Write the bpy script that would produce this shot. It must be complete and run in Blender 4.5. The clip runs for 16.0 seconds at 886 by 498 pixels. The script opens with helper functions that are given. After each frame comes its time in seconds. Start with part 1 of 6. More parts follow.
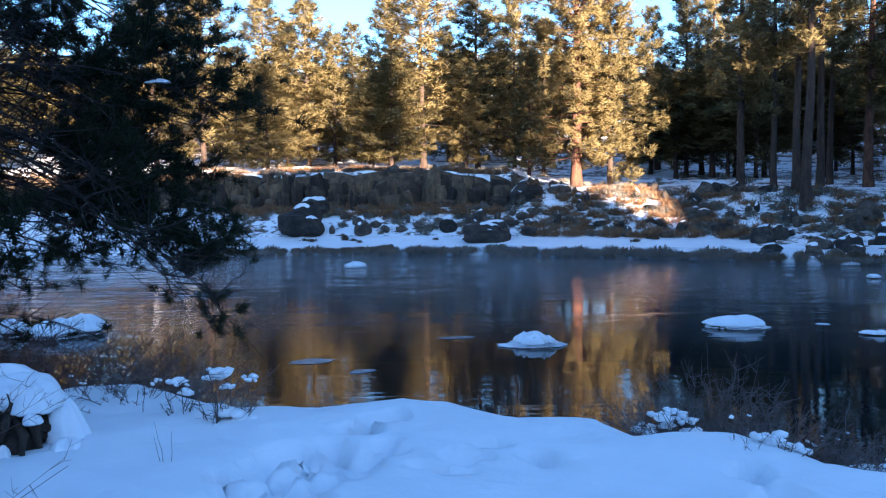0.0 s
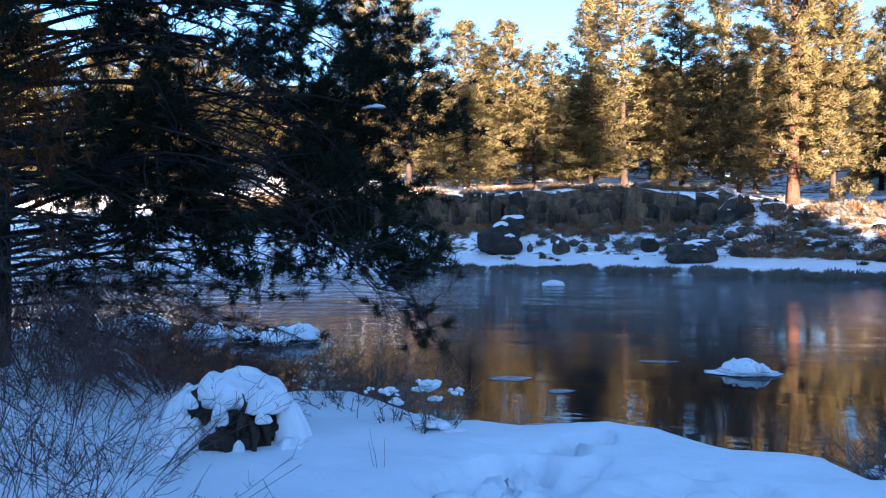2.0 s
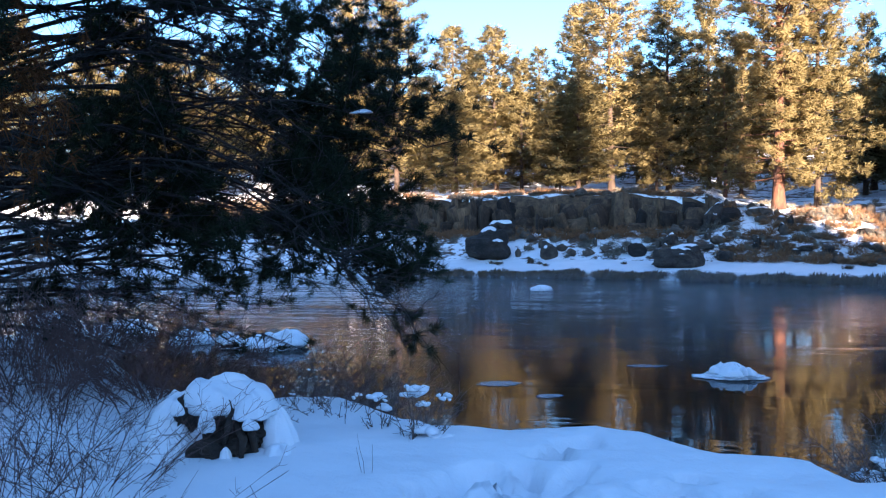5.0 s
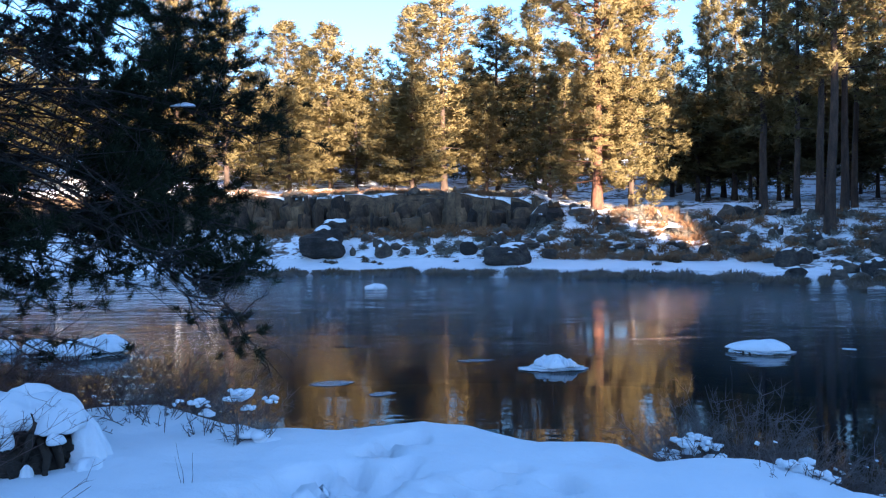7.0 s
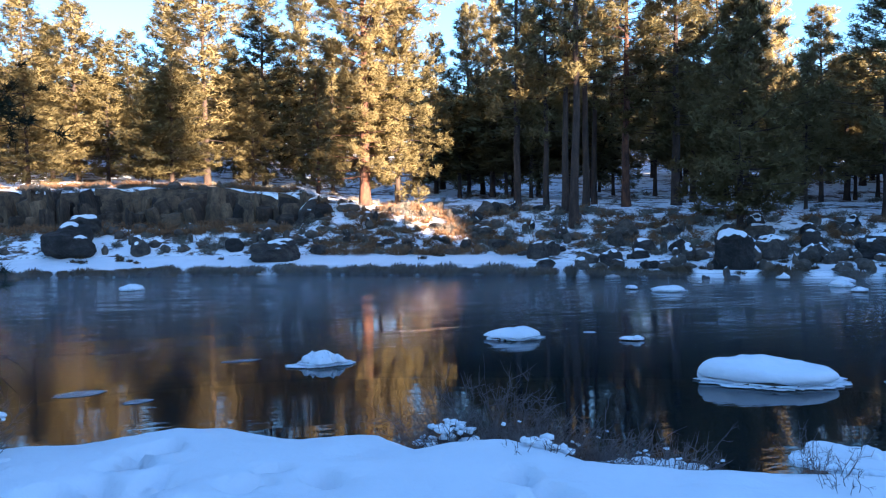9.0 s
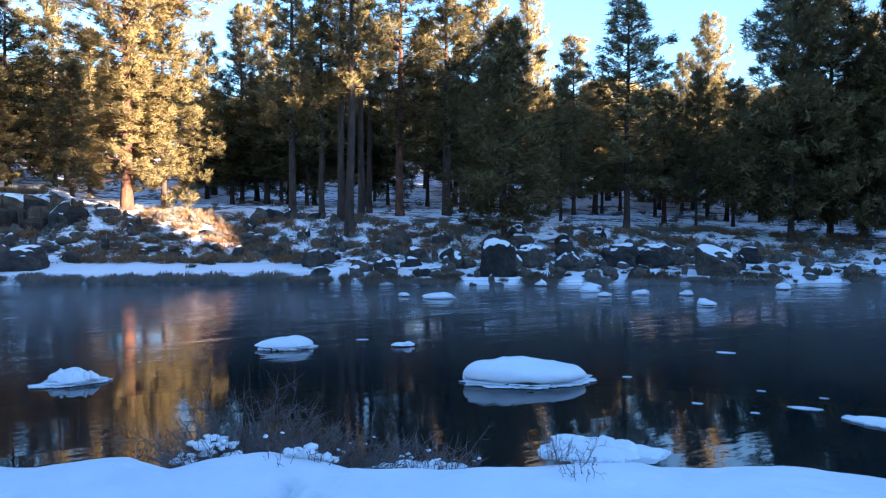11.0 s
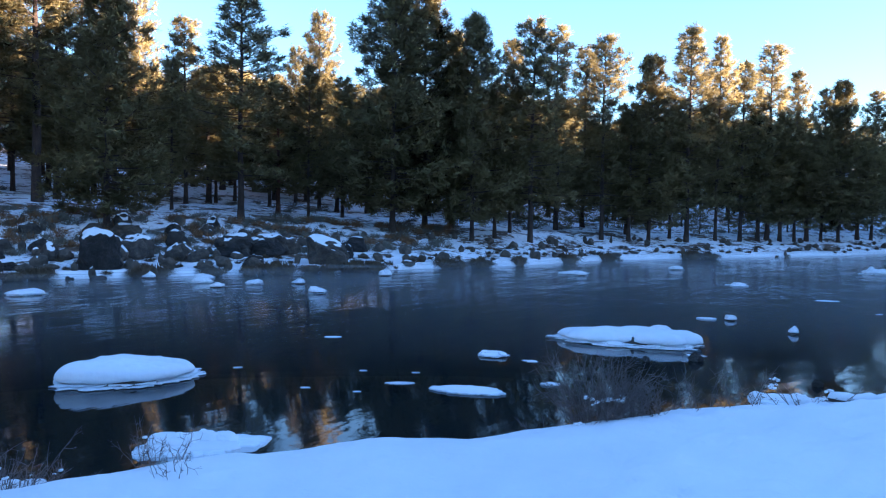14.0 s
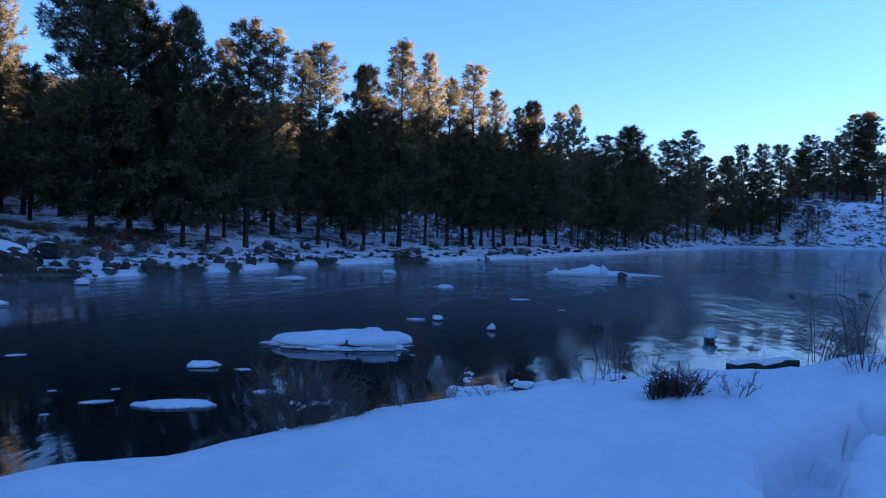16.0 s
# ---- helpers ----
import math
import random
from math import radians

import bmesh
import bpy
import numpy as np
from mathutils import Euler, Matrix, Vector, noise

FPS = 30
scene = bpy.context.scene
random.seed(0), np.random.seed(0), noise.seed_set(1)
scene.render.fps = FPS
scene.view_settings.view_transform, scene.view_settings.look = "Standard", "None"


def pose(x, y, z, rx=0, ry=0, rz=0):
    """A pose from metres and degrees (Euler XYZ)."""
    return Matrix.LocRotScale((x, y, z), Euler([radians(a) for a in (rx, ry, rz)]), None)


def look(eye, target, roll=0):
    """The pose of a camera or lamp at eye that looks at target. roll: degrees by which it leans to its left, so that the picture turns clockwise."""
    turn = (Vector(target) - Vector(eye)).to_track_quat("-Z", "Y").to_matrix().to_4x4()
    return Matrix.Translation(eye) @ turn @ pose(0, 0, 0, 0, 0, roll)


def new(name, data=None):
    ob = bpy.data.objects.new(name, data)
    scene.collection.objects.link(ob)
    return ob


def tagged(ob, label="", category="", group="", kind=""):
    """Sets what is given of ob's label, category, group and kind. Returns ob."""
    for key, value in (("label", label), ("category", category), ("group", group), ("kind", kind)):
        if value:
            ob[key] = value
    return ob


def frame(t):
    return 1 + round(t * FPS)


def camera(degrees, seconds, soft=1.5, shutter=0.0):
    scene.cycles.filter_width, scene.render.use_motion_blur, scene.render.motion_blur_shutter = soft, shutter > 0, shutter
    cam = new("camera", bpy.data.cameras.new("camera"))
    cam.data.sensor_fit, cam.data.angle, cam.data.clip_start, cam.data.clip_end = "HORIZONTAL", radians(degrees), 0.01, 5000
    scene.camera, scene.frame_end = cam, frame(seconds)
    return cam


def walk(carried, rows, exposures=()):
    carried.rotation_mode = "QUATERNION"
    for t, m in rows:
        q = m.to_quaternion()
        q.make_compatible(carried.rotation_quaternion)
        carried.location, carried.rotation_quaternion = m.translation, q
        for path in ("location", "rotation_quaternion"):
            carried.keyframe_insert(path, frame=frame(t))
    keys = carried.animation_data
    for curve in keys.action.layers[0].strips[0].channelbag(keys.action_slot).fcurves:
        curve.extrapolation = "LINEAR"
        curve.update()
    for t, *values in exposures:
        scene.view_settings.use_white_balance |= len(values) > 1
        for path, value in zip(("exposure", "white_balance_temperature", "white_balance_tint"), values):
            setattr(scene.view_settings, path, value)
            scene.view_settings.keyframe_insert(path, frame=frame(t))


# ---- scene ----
EYE, ARM, LENS = 3.35, 0.29, 59.0
cam = camera(LENS, 16.0, 1.15)
# seconds, turn to the left, look up, lean to the right (degrees); the eye goes round an upright axis at arm's length
ROWS = [
    (0.0, 0.00, -3.78, 0.98), (0.5, 5.00, -2.90, 0.84), (1.0, 10.07, -2.71, 0.97), (1.5, 13.32, -2.39, 1.05),
    (2.0, 14.31, -2.20, 0.92), (2.5, 14.71, -1.92, 1.01), (3.0, 14.76, -1.82, 1.02), (5.5, 12.19, -1.86, 1.04),
    (6.0, 9.17, -1.94, 1.02), (6.5, 5.31, -2.01, 0.95), (7.0, 1.45, -2.12, 0.86), (7.5, -2.31, -2.18, 0.89),
    (8.0, -6.89, -2.47, 0.86), (8.5, -10.70, -2.63, 0.97), (9.0, -15.25, -2.69, 0.88), (11.5, -35.97, -2.25, -0.35),
    (12.0, -40.79, -2.42, -0.70), (12.5, -45.35, -2.66, -0.81), (13.0, -50.68, -3.15, -0.85), (13.5, -54.85, -3.06, -0.72),
    (14.0, -59.05, -2.74, -0.86), (14.5, -64.10, -2.50, -1.21), (15.0, -69.14, -2.25, -1.41), (15.5, -73.92, -2.16, -1.24),
    (16.0, -79.45, -1.97, -1.37),
]


def stand(yaw, pitch, lean):
    a, b = radians(yaw), radians(pitch)
    eye = Vector((-math.sin(a) * ARM, math.cos(a) * ARM, EYE))
    return look(eye, eye + Vector((-math.sin(a) * math.cos(b), math.cos(a) * math.cos(b), math.sin(b))), -lean)


walk(cam, [(t, stand(yaw, pitch, lean)) for t, yaw, pitch, lean in ROWS],
     [(0.0, 3.54, 5220, 12), (9.0, 3.66, 5260, 12), (11.5, 3.8, 5330, 13), (14.0, 3.76, 5280, 15), (16.0, 2.6, 4660, 25)])

# ---- daylight: a low winter sun behind the walker, a clear sky ----
SUN_TURN, SUN_UP = -160.0, 9.0
world = bpy.data.worlds.new("world")
scene.world = world
world.use_nodes = True
sky = world.node_tree.nodes.new("ShaderNodeTexSky")
sky.sky_type, sky.sun_disc = "NISHITA", False
sky.sun_elevation, sky.sun_rotation = radians(SUN_UP), radians(-SUN_TURN)
sky.air_density, sky.dust_density, sky.ozone_density = 1.15, 1.5, 2.6
sky.altitude = 1500.0
world.node_tree.links.new(sky.outputs[0], world.node_tree.nodes["Background"].inputs[0])
world.node_tree.nodes["Background"].inputs[1].default_value = 0.05
sun = new("sun", bpy.data.lights.new("sun", "SUN"))
sun.data.energy, sun.data.angle, sun.data.color = 5.0, radians(0.5), (1.0, 0.69, 0.42)
_a, _e = radians(SUN_TURN), radians(SUN_UP)
SUN_H = Vector((-math.sin(_a), math.cos(_a), 0))
sun.matrix_world = look((0, 0, 60), Vector((0, 0, 60)) - SUN_H * math.cos(_e) - Vector((0, 0, math.sin(_e))))


# ---- materials ----
def material(name):
    m = bpy.data.materials.new(name)
    m.use_nodes = True
    nt = m.node_tree
    return m, nt, nt.nodes["Principled BSDF"]


def node(nt, kind, **values):
    n = nt.nodes.new(kind)
    for key, value in values.items():
        n.inputs[key.replace("_", " ")].default_value = value
    return n


def noise_at(nt, coord, scale, detail=4.0, rough=0.55):
    n = node(nt, "ShaderNodeTexNoise", Scale=scale, Detail=detail, Roughness=rough)
    nt.links.new(coord, n.inputs["Vector"])
    return n.outputs[0]


def ramp(nt, value, stops):
    r = nt.nodes.new("ShaderNodeValToRGB")
    els = r.color_ramp.elements
    while len(els) < len(stops):
        els.new(0.5)
    for e, (pos, col) in zip(els, stops):
        e.position, e.color = pos, (*col, 1) if len(col) == 3 else col
    nt.links.new(value, r.inputs[0])
    return r.outputs[0]


def bump(nt, bsdf, height, strength, distance):
    b = node(nt, "ShaderNodeBump", Strength=strength, Distance=distance)
    nt.links.new(height, b.inputs["Height"])
    nt.links.new(b.outputs[0], bsdf.inputs["Normal"])
    return b


def mixed(nt, fac, a, b):
    m = nt.nodes.new("ShaderNodeMix")
    m.data_type = "RGBA"
    for sock, v in ((m.inputs[0], fac), (m.inputs[6], a), (m.inputs[7], b)):
        if isinstance(v, (int, float)):
            sock.default_value = v
        elif isinstance(v, tuple):
            sock.default_value = (*v, 1)
        else:
            nt.links.new(v, sock)
    return m.outputs[2]


def place(nt, local=False):
    if local:
        return nt.nodes.new("ShaderNodeTexCoord").outputs["Object"]
    return nt.nodes.new("ShaderNodeNewGeometry").outputs["Position"]


def math_node(nt, op, a, b):
    m = nt.nodes.new("ShaderNodeMath")
    m.operation = op
    for sock, v in zip(m.inputs, (a, b)):
        if isinstance(v, (int, float)):
            sock.default_value = v
        else:
            nt.links.new(v, sock)
    return m.outputs[0]


def plain(name, stops, scale, rough, relief=0.0, rdist=0.01, detail=5.0, local=True, random_by=None, stretch=1.0):
    """A surface whose colour wanders between the stops at two scales, with fine relief."""
    m, nt, b = material(name)
    p = place(nt, local)
    if stretch != 1.0:
        mp = nt.nodes.new("ShaderNodeMapping")
        mp.inputs["Scale"].default_value = (1.0, 1.0, stretch)
        nt.links.new(p, mp.inputs["Vector"])
        p = mp.outputs[0]
    n1, n2 = noise_at(nt, p, scale, detail), noise_at(nt, p, scale * 5.3, 3.0)
    v = math_node(nt, "ADD", math_node(nt, "MULTIPLY", n1, 0.65), math_node(nt, "MULTIPLY", n2, 0.35))
    if random_by:
        src = nt.nodes.new("ShaderNodeObjectInfo" if random_by == "object" else "ShaderNodeNewGeometry")
        r = src.outputs["Random" if random_by == "object" else "Random Per Island"]
        v = math_node(nt, "ADD", v, math_node(nt, "MULTIPLY", math_node(nt, "SUBTRACT", r, 0.5), 0.35))
    nt.links.new(ramp(nt, v, stops), b.inputs["Base Color"])
    b.inputs["Roughness"].default_value = rough
    if relief:
        bump(nt, b, noise_at(nt, p, scale * 3.1, 6.0, 0.65), relief, rdist)
    return m


def snow_material():
    m, nt, b = material("snow")
    p = place(nt)
    v = noise_at(nt, p, 0.9, 4.0)
    nt.links.new(ramp(nt, v, [(0.3, (0.66, 0.68, 0.71)), (0.7, (0.75, 0.76, 0.78))]), b.inputs["Base Color"])
    b.inputs["Roughness"].default_value = 0.75
    b.inputs["Specular IOR Level"].default_value = 0.25
    h = math_node(nt, "ADD", math_node(nt, "MULTIPLY", noise_at(nt, p, 3.5, 5.0), 1.0), math_node(nt, "MULTIPLY", noise_at(nt, p, 45.0, 3.0), 0.05))
    bump(nt, b, h, 0.55, 0.07)
    return m


def patchy_material(name, edge):
    """Thin snow over dry brown needles, grass and dark stones."""
    m, nt, b = material(name)
    p = place(nt)
    squash = nt.nodes.new("ShaderNodeMapping")
    squash.inputs["Scale"].default_value = (1.0, 1.0, 2.5)
    nt.links.new(p, squash.inputs["Vector"])
    q = squash.outputs[0]
    soil = ramp(nt, noise_at(nt, q, 2.3, 6.0, 0.7), [(0.3, (0.03, 0.019, 0.012)), (0.55, (0.10, 0.062, 0.036)), (0.8, (0.20, 0.125, 0.07))])
    v = math_node(nt, "ADD", math_node(nt, "MULTIPLY", noise_at(nt, q, 0.42, 5.0, 0.65), 0.6), math_node(nt, "MULTIPLY", noise_at(nt, q, 2.1, 4.0, 0.7), 0.4))
    mask = ramp(nt, v, [(edge, (0, 0, 0)), (edge + 0.05, (1, 1, 1))])
    nt.links.new(mixed(nt, mask, soil, (0.82, 0.84, 0.87)), b.inputs["Base Color"])
    b.inputs["Roughness"].default_value = 0.85
    bump(nt, b, noise_at(nt, q, 3.0, 6.0, 0.7), 0.8, 0.15)
    return m


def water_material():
    """Dark water: ripples and roughness grow with distance from the walker, to suit the view from there."""
    m, nt, b = material("river_water")
    p = place(nt)
    flow = nt.nodes.new("ShaderNodeMapping")
    flow.inputs["Rotation"].default_value = (0, 0, radians(14))
    flow.inputs["Scale"].default_value = (0.55, 1.5, 1.0)
    nt.links.new(p, flow.inputs["Vector"])
    b.inputs["Base Color"].default_value = (0.006, 0.010, 0.012, 1)
    b.inputs["IOR"].default_value = 1.333
    b.inputs["Specular IOR Level"].default_value = 0.5
    calm = ramp(nt, noise_at(nt, flow.outputs[0], 0.13, 4.0), [(0.40, (0.22, 0.22, 0.22)), (0.66, (1, 1, 1))])
    h = math_node(nt, "ADD", noise_at(nt, flow.outputs[0], 0.8, 2.0), math_node(nt, "MULTIPLY", noise_at(nt, flow.outputs[0], 3.4, 3.0), 0.36))
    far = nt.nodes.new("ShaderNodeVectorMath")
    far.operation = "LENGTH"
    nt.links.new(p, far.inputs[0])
    ripple_by_range = nt.nodes.new("ShaderNodeMapRange")
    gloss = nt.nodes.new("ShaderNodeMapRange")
    for n, values in ((ripple_by_range, (16.0, 42.0, 0.42, 3.0)), (gloss, (14.0, 45.0, 0.012, 0.08))):
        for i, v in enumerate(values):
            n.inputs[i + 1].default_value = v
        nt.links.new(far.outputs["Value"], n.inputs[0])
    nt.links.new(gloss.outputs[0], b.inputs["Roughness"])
    bump(nt, b, math_node(nt, "MULTIPLY", math_node(nt, "MULTIPLY", h, calm), ripple_by_range.outputs[0]), 0.6, 0.05)
    return m


def needle_material(name, dark, mid, light, tint=(1.0, 1.0, 1.0), per_blade=0.14, open_share=0.28):
    """Brushes of needles: light goes through the thin needles and between them; clump by clump lighter or darker, and tree by tree leaning to the tint."""
    m, nt, b = material(name)
    geo = nt.nodes.new("ShaderNodeNewGeometry")
    info = nt.nodes.new("ShaderNodeObjectInfo")
    v = math_node(nt, "ADD", math_node(nt, "MULTIPLY", geo.outputs["Random Per Island"], per_blade), math_node(nt, "MULTIPLY", noise_at(nt, place(nt), 0.9, 3.0), 1.0 - per_blade))
    stops = [(0.2, dark), (0.5, mid), (0.85, light)]
    other = [(p, tuple(c * t for c, t in zip(col, tint))) for p, col in stops]
    colour = mixed(nt, info.outputs["Random"], ramp(nt, v, stops), ramp(nt, v, other))
    nt.nodes.remove(b)
    front, through_light, both = nt.nodes.new("ShaderNodeBsdfDiffuse"), nt.nodes.new("ShaderNodeBsdfTranslucent"), nt.nodes.new("ShaderNodeMixShader")
    both.inputs[0].default_value = 0.5
    for k, n in ((1, front), (2, through_light)):
        nt.links.new(colour, n.inputs["Color"])
        nt.links.new(n.outputs[0], both.inputs[k])
    gaps = nt.nodes.new("ShaderNodeMixShader")
    gaps.inputs[0].default_value = open_share
    nt.links.new(both.outputs[0], gaps.inputs[1])
    nt.links.new(nt.nodes.new("ShaderNodeBsdfTransparent").outputs[0], gaps.inputs[2])
    nt.links.new(gaps.outputs[0], nt.nodes["Material Output"].inputs["Surface"])
    return m


SNOW = snow_material()
PATCHY = patchy_material("patchy_snow_ground", 0.448)
WOODLAND = patchy_material("woodland_snow", 0.45)
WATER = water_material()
BED = plain("riverbed", [(0.3, (0.012, 0.012, 0.010)), (0.7, (0.05, 0.045, 0.035))], 1.2, 0.9, 0.6, 0.05, local=False)
NEEDLES = needle_material("pine_needles", (0.195, 0.158, 0.072), (0.31, 0.25, 0.115), (0.40, 0.325, 0.152), (0.60, 0.63, 0.62))
# needles of the overhanging pine: its shade put into a far darker colour
SHADED_NEEDLES = needle_material("shaded_pine_needles", (0.012, 0.016, 0.011), (0.028, 0.035, 0.021), (0.055, 0.062, 0.036), per_blade=0.5, open_share=0.0)
DEAD_NEEDLES = needle_material("dead_pine_needles", (0.05, 0.025, 0.012), (0.11, 0.05, 0.02), (0.17, 0.08, 0.035), per_blade=0.5, open_share=0.0)
BARK = plain("dark_bark", [(0.35, (0.012, 0.008, 0.006)), (0.55, (0.050, 0.030, 0.020)), (0.75, (0.10, 0.062, 0.040))], 5.0, 0.9, 1.0, 0.06, stretch=0.25)
# a darker copy of BARK, with the overhanging pine's shade in its colour
SHADED_BARK = plain("shaded_pine_bark", [(0.35, (0.008, 0.006, 0.005)), (0.55, (0.024, 0.017, 0.013)), (0.75, (0.05, 0.037, 0.028))], 5.0, 0.9, 1.0, 0.04, stretch=0.3)
RED_BARK = plain("red_pine_bark", [(0.38, (0.018, 0.009, 0.007)), (0.5, (0.085, 0.034, 0.018)), (0.7, (0.20, 0.085, 0.042))], 5.0, 0.9, 1.0, 0.08, stretch=0.22)
TWIG = plain("bare_twig", [(0.3, (0.055, 0.042, 0.037)), (0.7, (0.16, 0.122, 0.108))], 6.0, 0.8)
WILLOW = plain("willow_twig", [(0.3, (0.035, 0.018, 0.015)), (0.7, (0.11, 0.055, 0.045))], 6.0, 0.8)
RUST_TWIG = plain("rusty_brush", [(0.3, (0.09, 0.048, 0.022)), (0.7, (0.26, 0.14, 0.062))], 3.0, 0.9, random_by="island")
SAGE = plain("grey_sagebrush", [(0.3, (0.08, 0.075, 0.06)), (0.7, (0.20, 0.18, 0.14))], 3.0, 0.9, random_by="island")
GRASS = plain("dry_sedge", [(0.3, (0.028, 0.019, 0.010)), (0.7, (0.11, 0.075, 0.038))], 4.0, 0.9, random_by="island")
BASALT = plain("basalt", [(0.32, (0.008, 0.007, 0.006)), (0.46, (0.026, 0.022, 0.018)), (0.6, (0.058, 0.047, 0.036)), (0.75, (0.12, 0.095, 0.07))], 4.5, 0.88, 1.0, 0.10, random_by="object")
CLIFF_ROCK = plain("cliff_rock", [(0.34, (0.010, 0.007, 0.005)), (0.5, (0.045, 0.030, 0.018)), (0.62, (0.10, 0.066, 0.036)), (0.78, (0.19, 0.125, 0.066))], 2.2, 0.9, 1.0, 0.14, random_by="object")
WET_ICE = plain("wet_grey_ice", [(0.3, (0.05, 0.07, 0.09)), (0.7, (0.15, 0.19, 0.24))], 2.5, 0.2, 0.5, 0.02)
ICE = plain("river_ice", [(0.3, (0.60, 0.65, 0.70)), (0.7, (0.82, 0.85, 0.88))], 2.5, 0.35, 0.5, 0.03)
ROTTEN = plain("rotten_wood", [(0.3, (0.010, 0.007, 0.005)), (0.6, (0.036, 0.024, 0.015)), (0.85, (0.085, 0.058, 0.036))], 5.0, 0.9, 0.9, 0.03)
WALL_PAINT = plain("house_wall", [(0.3, (0.16, 0.13, 0.11)), (0.7, (0.24, 0.20, 0.17))], 2.0, 0.8)
GLASS_DARK = plain("window_glass", [(0.3, (0.02, 0.025, 0.03)), (0.7, (0.04, 0.045, 0.05))], 1.0, 0.1)


# ---- building blocks ----
def at(az, d, z=0.0):
    a = radians(az)
    return Vector((-math.sin(a) * d, math.cos(a) * d, z))


def mesh_of(name, verts, faces, mats, index=None, smooth=False):
    """A mesh from arrays; faces all with the same number of corners."""
    verts, faces = np.asarray(verts, np.float32), np.asarray(faces, np.int32)
    me = bpy.data.meshes.new(name)
    n, k = faces.shape
    me.vertices.add(len(verts))
    me.vertices.foreach_set("co", verts.ravel())
    me.loops.add(n * k)
    me.loops.foreach_set("vertex_index", faces.ravel())
    me.polygons.add(n)
    me.polygons.foreach_set("loop_start", np.arange(0, n * k, k, dtype=np.int32))
    if index is not None:
        me.polygons.foreach_set("material_index", np.asarray(index, np.int32))
    if smooth:
        me.polygons.foreach_set("use_smooth", np.ones(n, bool))
    for m in mats:
        me.materials.append(m)
    me.update(calc_edges=True)
    return me


def under(name, me, parent, label=""):
    ob = new(name, me)
    ob.parent = parent
    return tagged(ob, label)


def fuzz(x, y, seed):
    """Smooth noise of arrays, about -1 to 1."""
    xi, yi = np.floor(x).astype(np.int64), np.floor(y).astype(np.int64)
    fx, fy = x - xi, y - yi
    fx, fy = fx * fx * (3 - 2 * fx), fy * fy * (3 - 2 * fy)

    def corner(i, j):
        h = (i * 374761393 + j * 668265263 + seed * 974634777) & 0xFFFFFFFF
        h = ((h ^ (h >> 13)) * 1274126177) & 0xFFFFFFFF
        return ((h ^ (h >> 16)) & 0xFFFF) / 32767.5 - 1.0

    top = corner(xi, yi) * (1 - fx) + corner(xi + 1, yi) * fx
    low = corner(xi, yi + 1) * (1 - fx) + corner(xi + 1, yi + 1) * fx
    return top * (1 - fy) + low * fy


def layers(x, y, scale, seed, n=4):
    out, amp = 0.0, 1.0
    for i in range(n):
        out = out + amp * fuzz(x * scale, y * scale, seed + i)
        scale, amp = scale * 2.03, amp * 0.5
    return out * 0.55


def ease(t):
    t = np.clip(t, 0, 1)
    return t * t * (3 - 2 * t)


# ---- the lie of the land, round the walker: azimuth (left is plus), metres ----
NEAR_AZ = [-180, -115, -114, -112.5, -111, -109, -103, -99.5, -94, -89, -85, -78, -71, -66, -61, -55, -46, -33, -26, -19.5, -13.1, -10.5, -5, 3, 9, 14.5, 21, 28, 34, 39, 45, 55, 65, 75, 85, 180]
NEAR_D = [400, 400, 120, 30, 16, 12.2, 10.05, 9.6, 8.85, 8.15, 7.6, 7.0, 6.3, 5.95, 5.7, 5.7, 5.4, 5.05, 5.0, 5.6, 5.45, 5.8, 5.8, 6.4, 6.25, 6.4, 7.5, 7.5, 9.0, 13.0, 15.0, 17, 22, 40, 400, 400]
FAR_AZ = [-180, -115, -114, -112.5, -109, -103, -100, -96, -92.4, -85.6, -78.6, -70, -65, -60, -54, -46, -36, -28, -20, -12, -3.6, 4, 13.5, 25, 40, 60, 75, 84, 180]
FAR_D = [750, 750, 260, 185, 170, 155, 148, 120, 97, 76, 65.3, 56.5, 50, 46.6, 43.6, 41.4, 39.6, 40.2, 41.4, 42.5, 45, 47, 50, 55, 62, 75, 110, 750, 750]
RISE_AZ = [-180, -112, -104, -100, -96, -90, -75, -62, -50, -35, -20, -10, -6.5, -5, 5, 14, 30, 180]
RISE_Z = [9, 9, 9, 5.0, 1.4, 1.4, 1.6, 1.9, 2.4, 3.0, 3.5, 3.8, 4.3, 5.0, 5.3, 5.5, 5.6, 5.6]
# crest of the unseen hill: heights and notches picked to shade the far bank
SHADE_CREST_S = [-300, 20, 26.6, 27.4, 32.0, 32.9, 33.6, 33.9, 35.2, 35.5, 38, 38.3, 39.8, 40.1, 41.8, 42.3, 44, 44.5, 46, 46.5, 48, 48.5, 50, 50.6, 52.8, 53.4, 55, 55.6, 57.4, 58, 60, 60.6, 62.6, 63.2, 72, 80, 88, 110, 130, 160, 300]
SHADE_CREST_Z = [26, 26, 25.5, 18.2, 18.2, 25, 28, 22, 22, 29, 29, 23, 23, 31, 31, 25, 25, 32, 32, 24, 33, 37, 37, 33, 33, 37, 37, 33, 33, 28, 28, 22, 22, 28, 28, 28, 31, 36, 40, 43, 44]


def far_shore(az):
    return np.interp(az, FAR_AZ, FAR_D)


def near_crest(az):
    return np.interp(az, NEAR_AZ, NEAR_D)


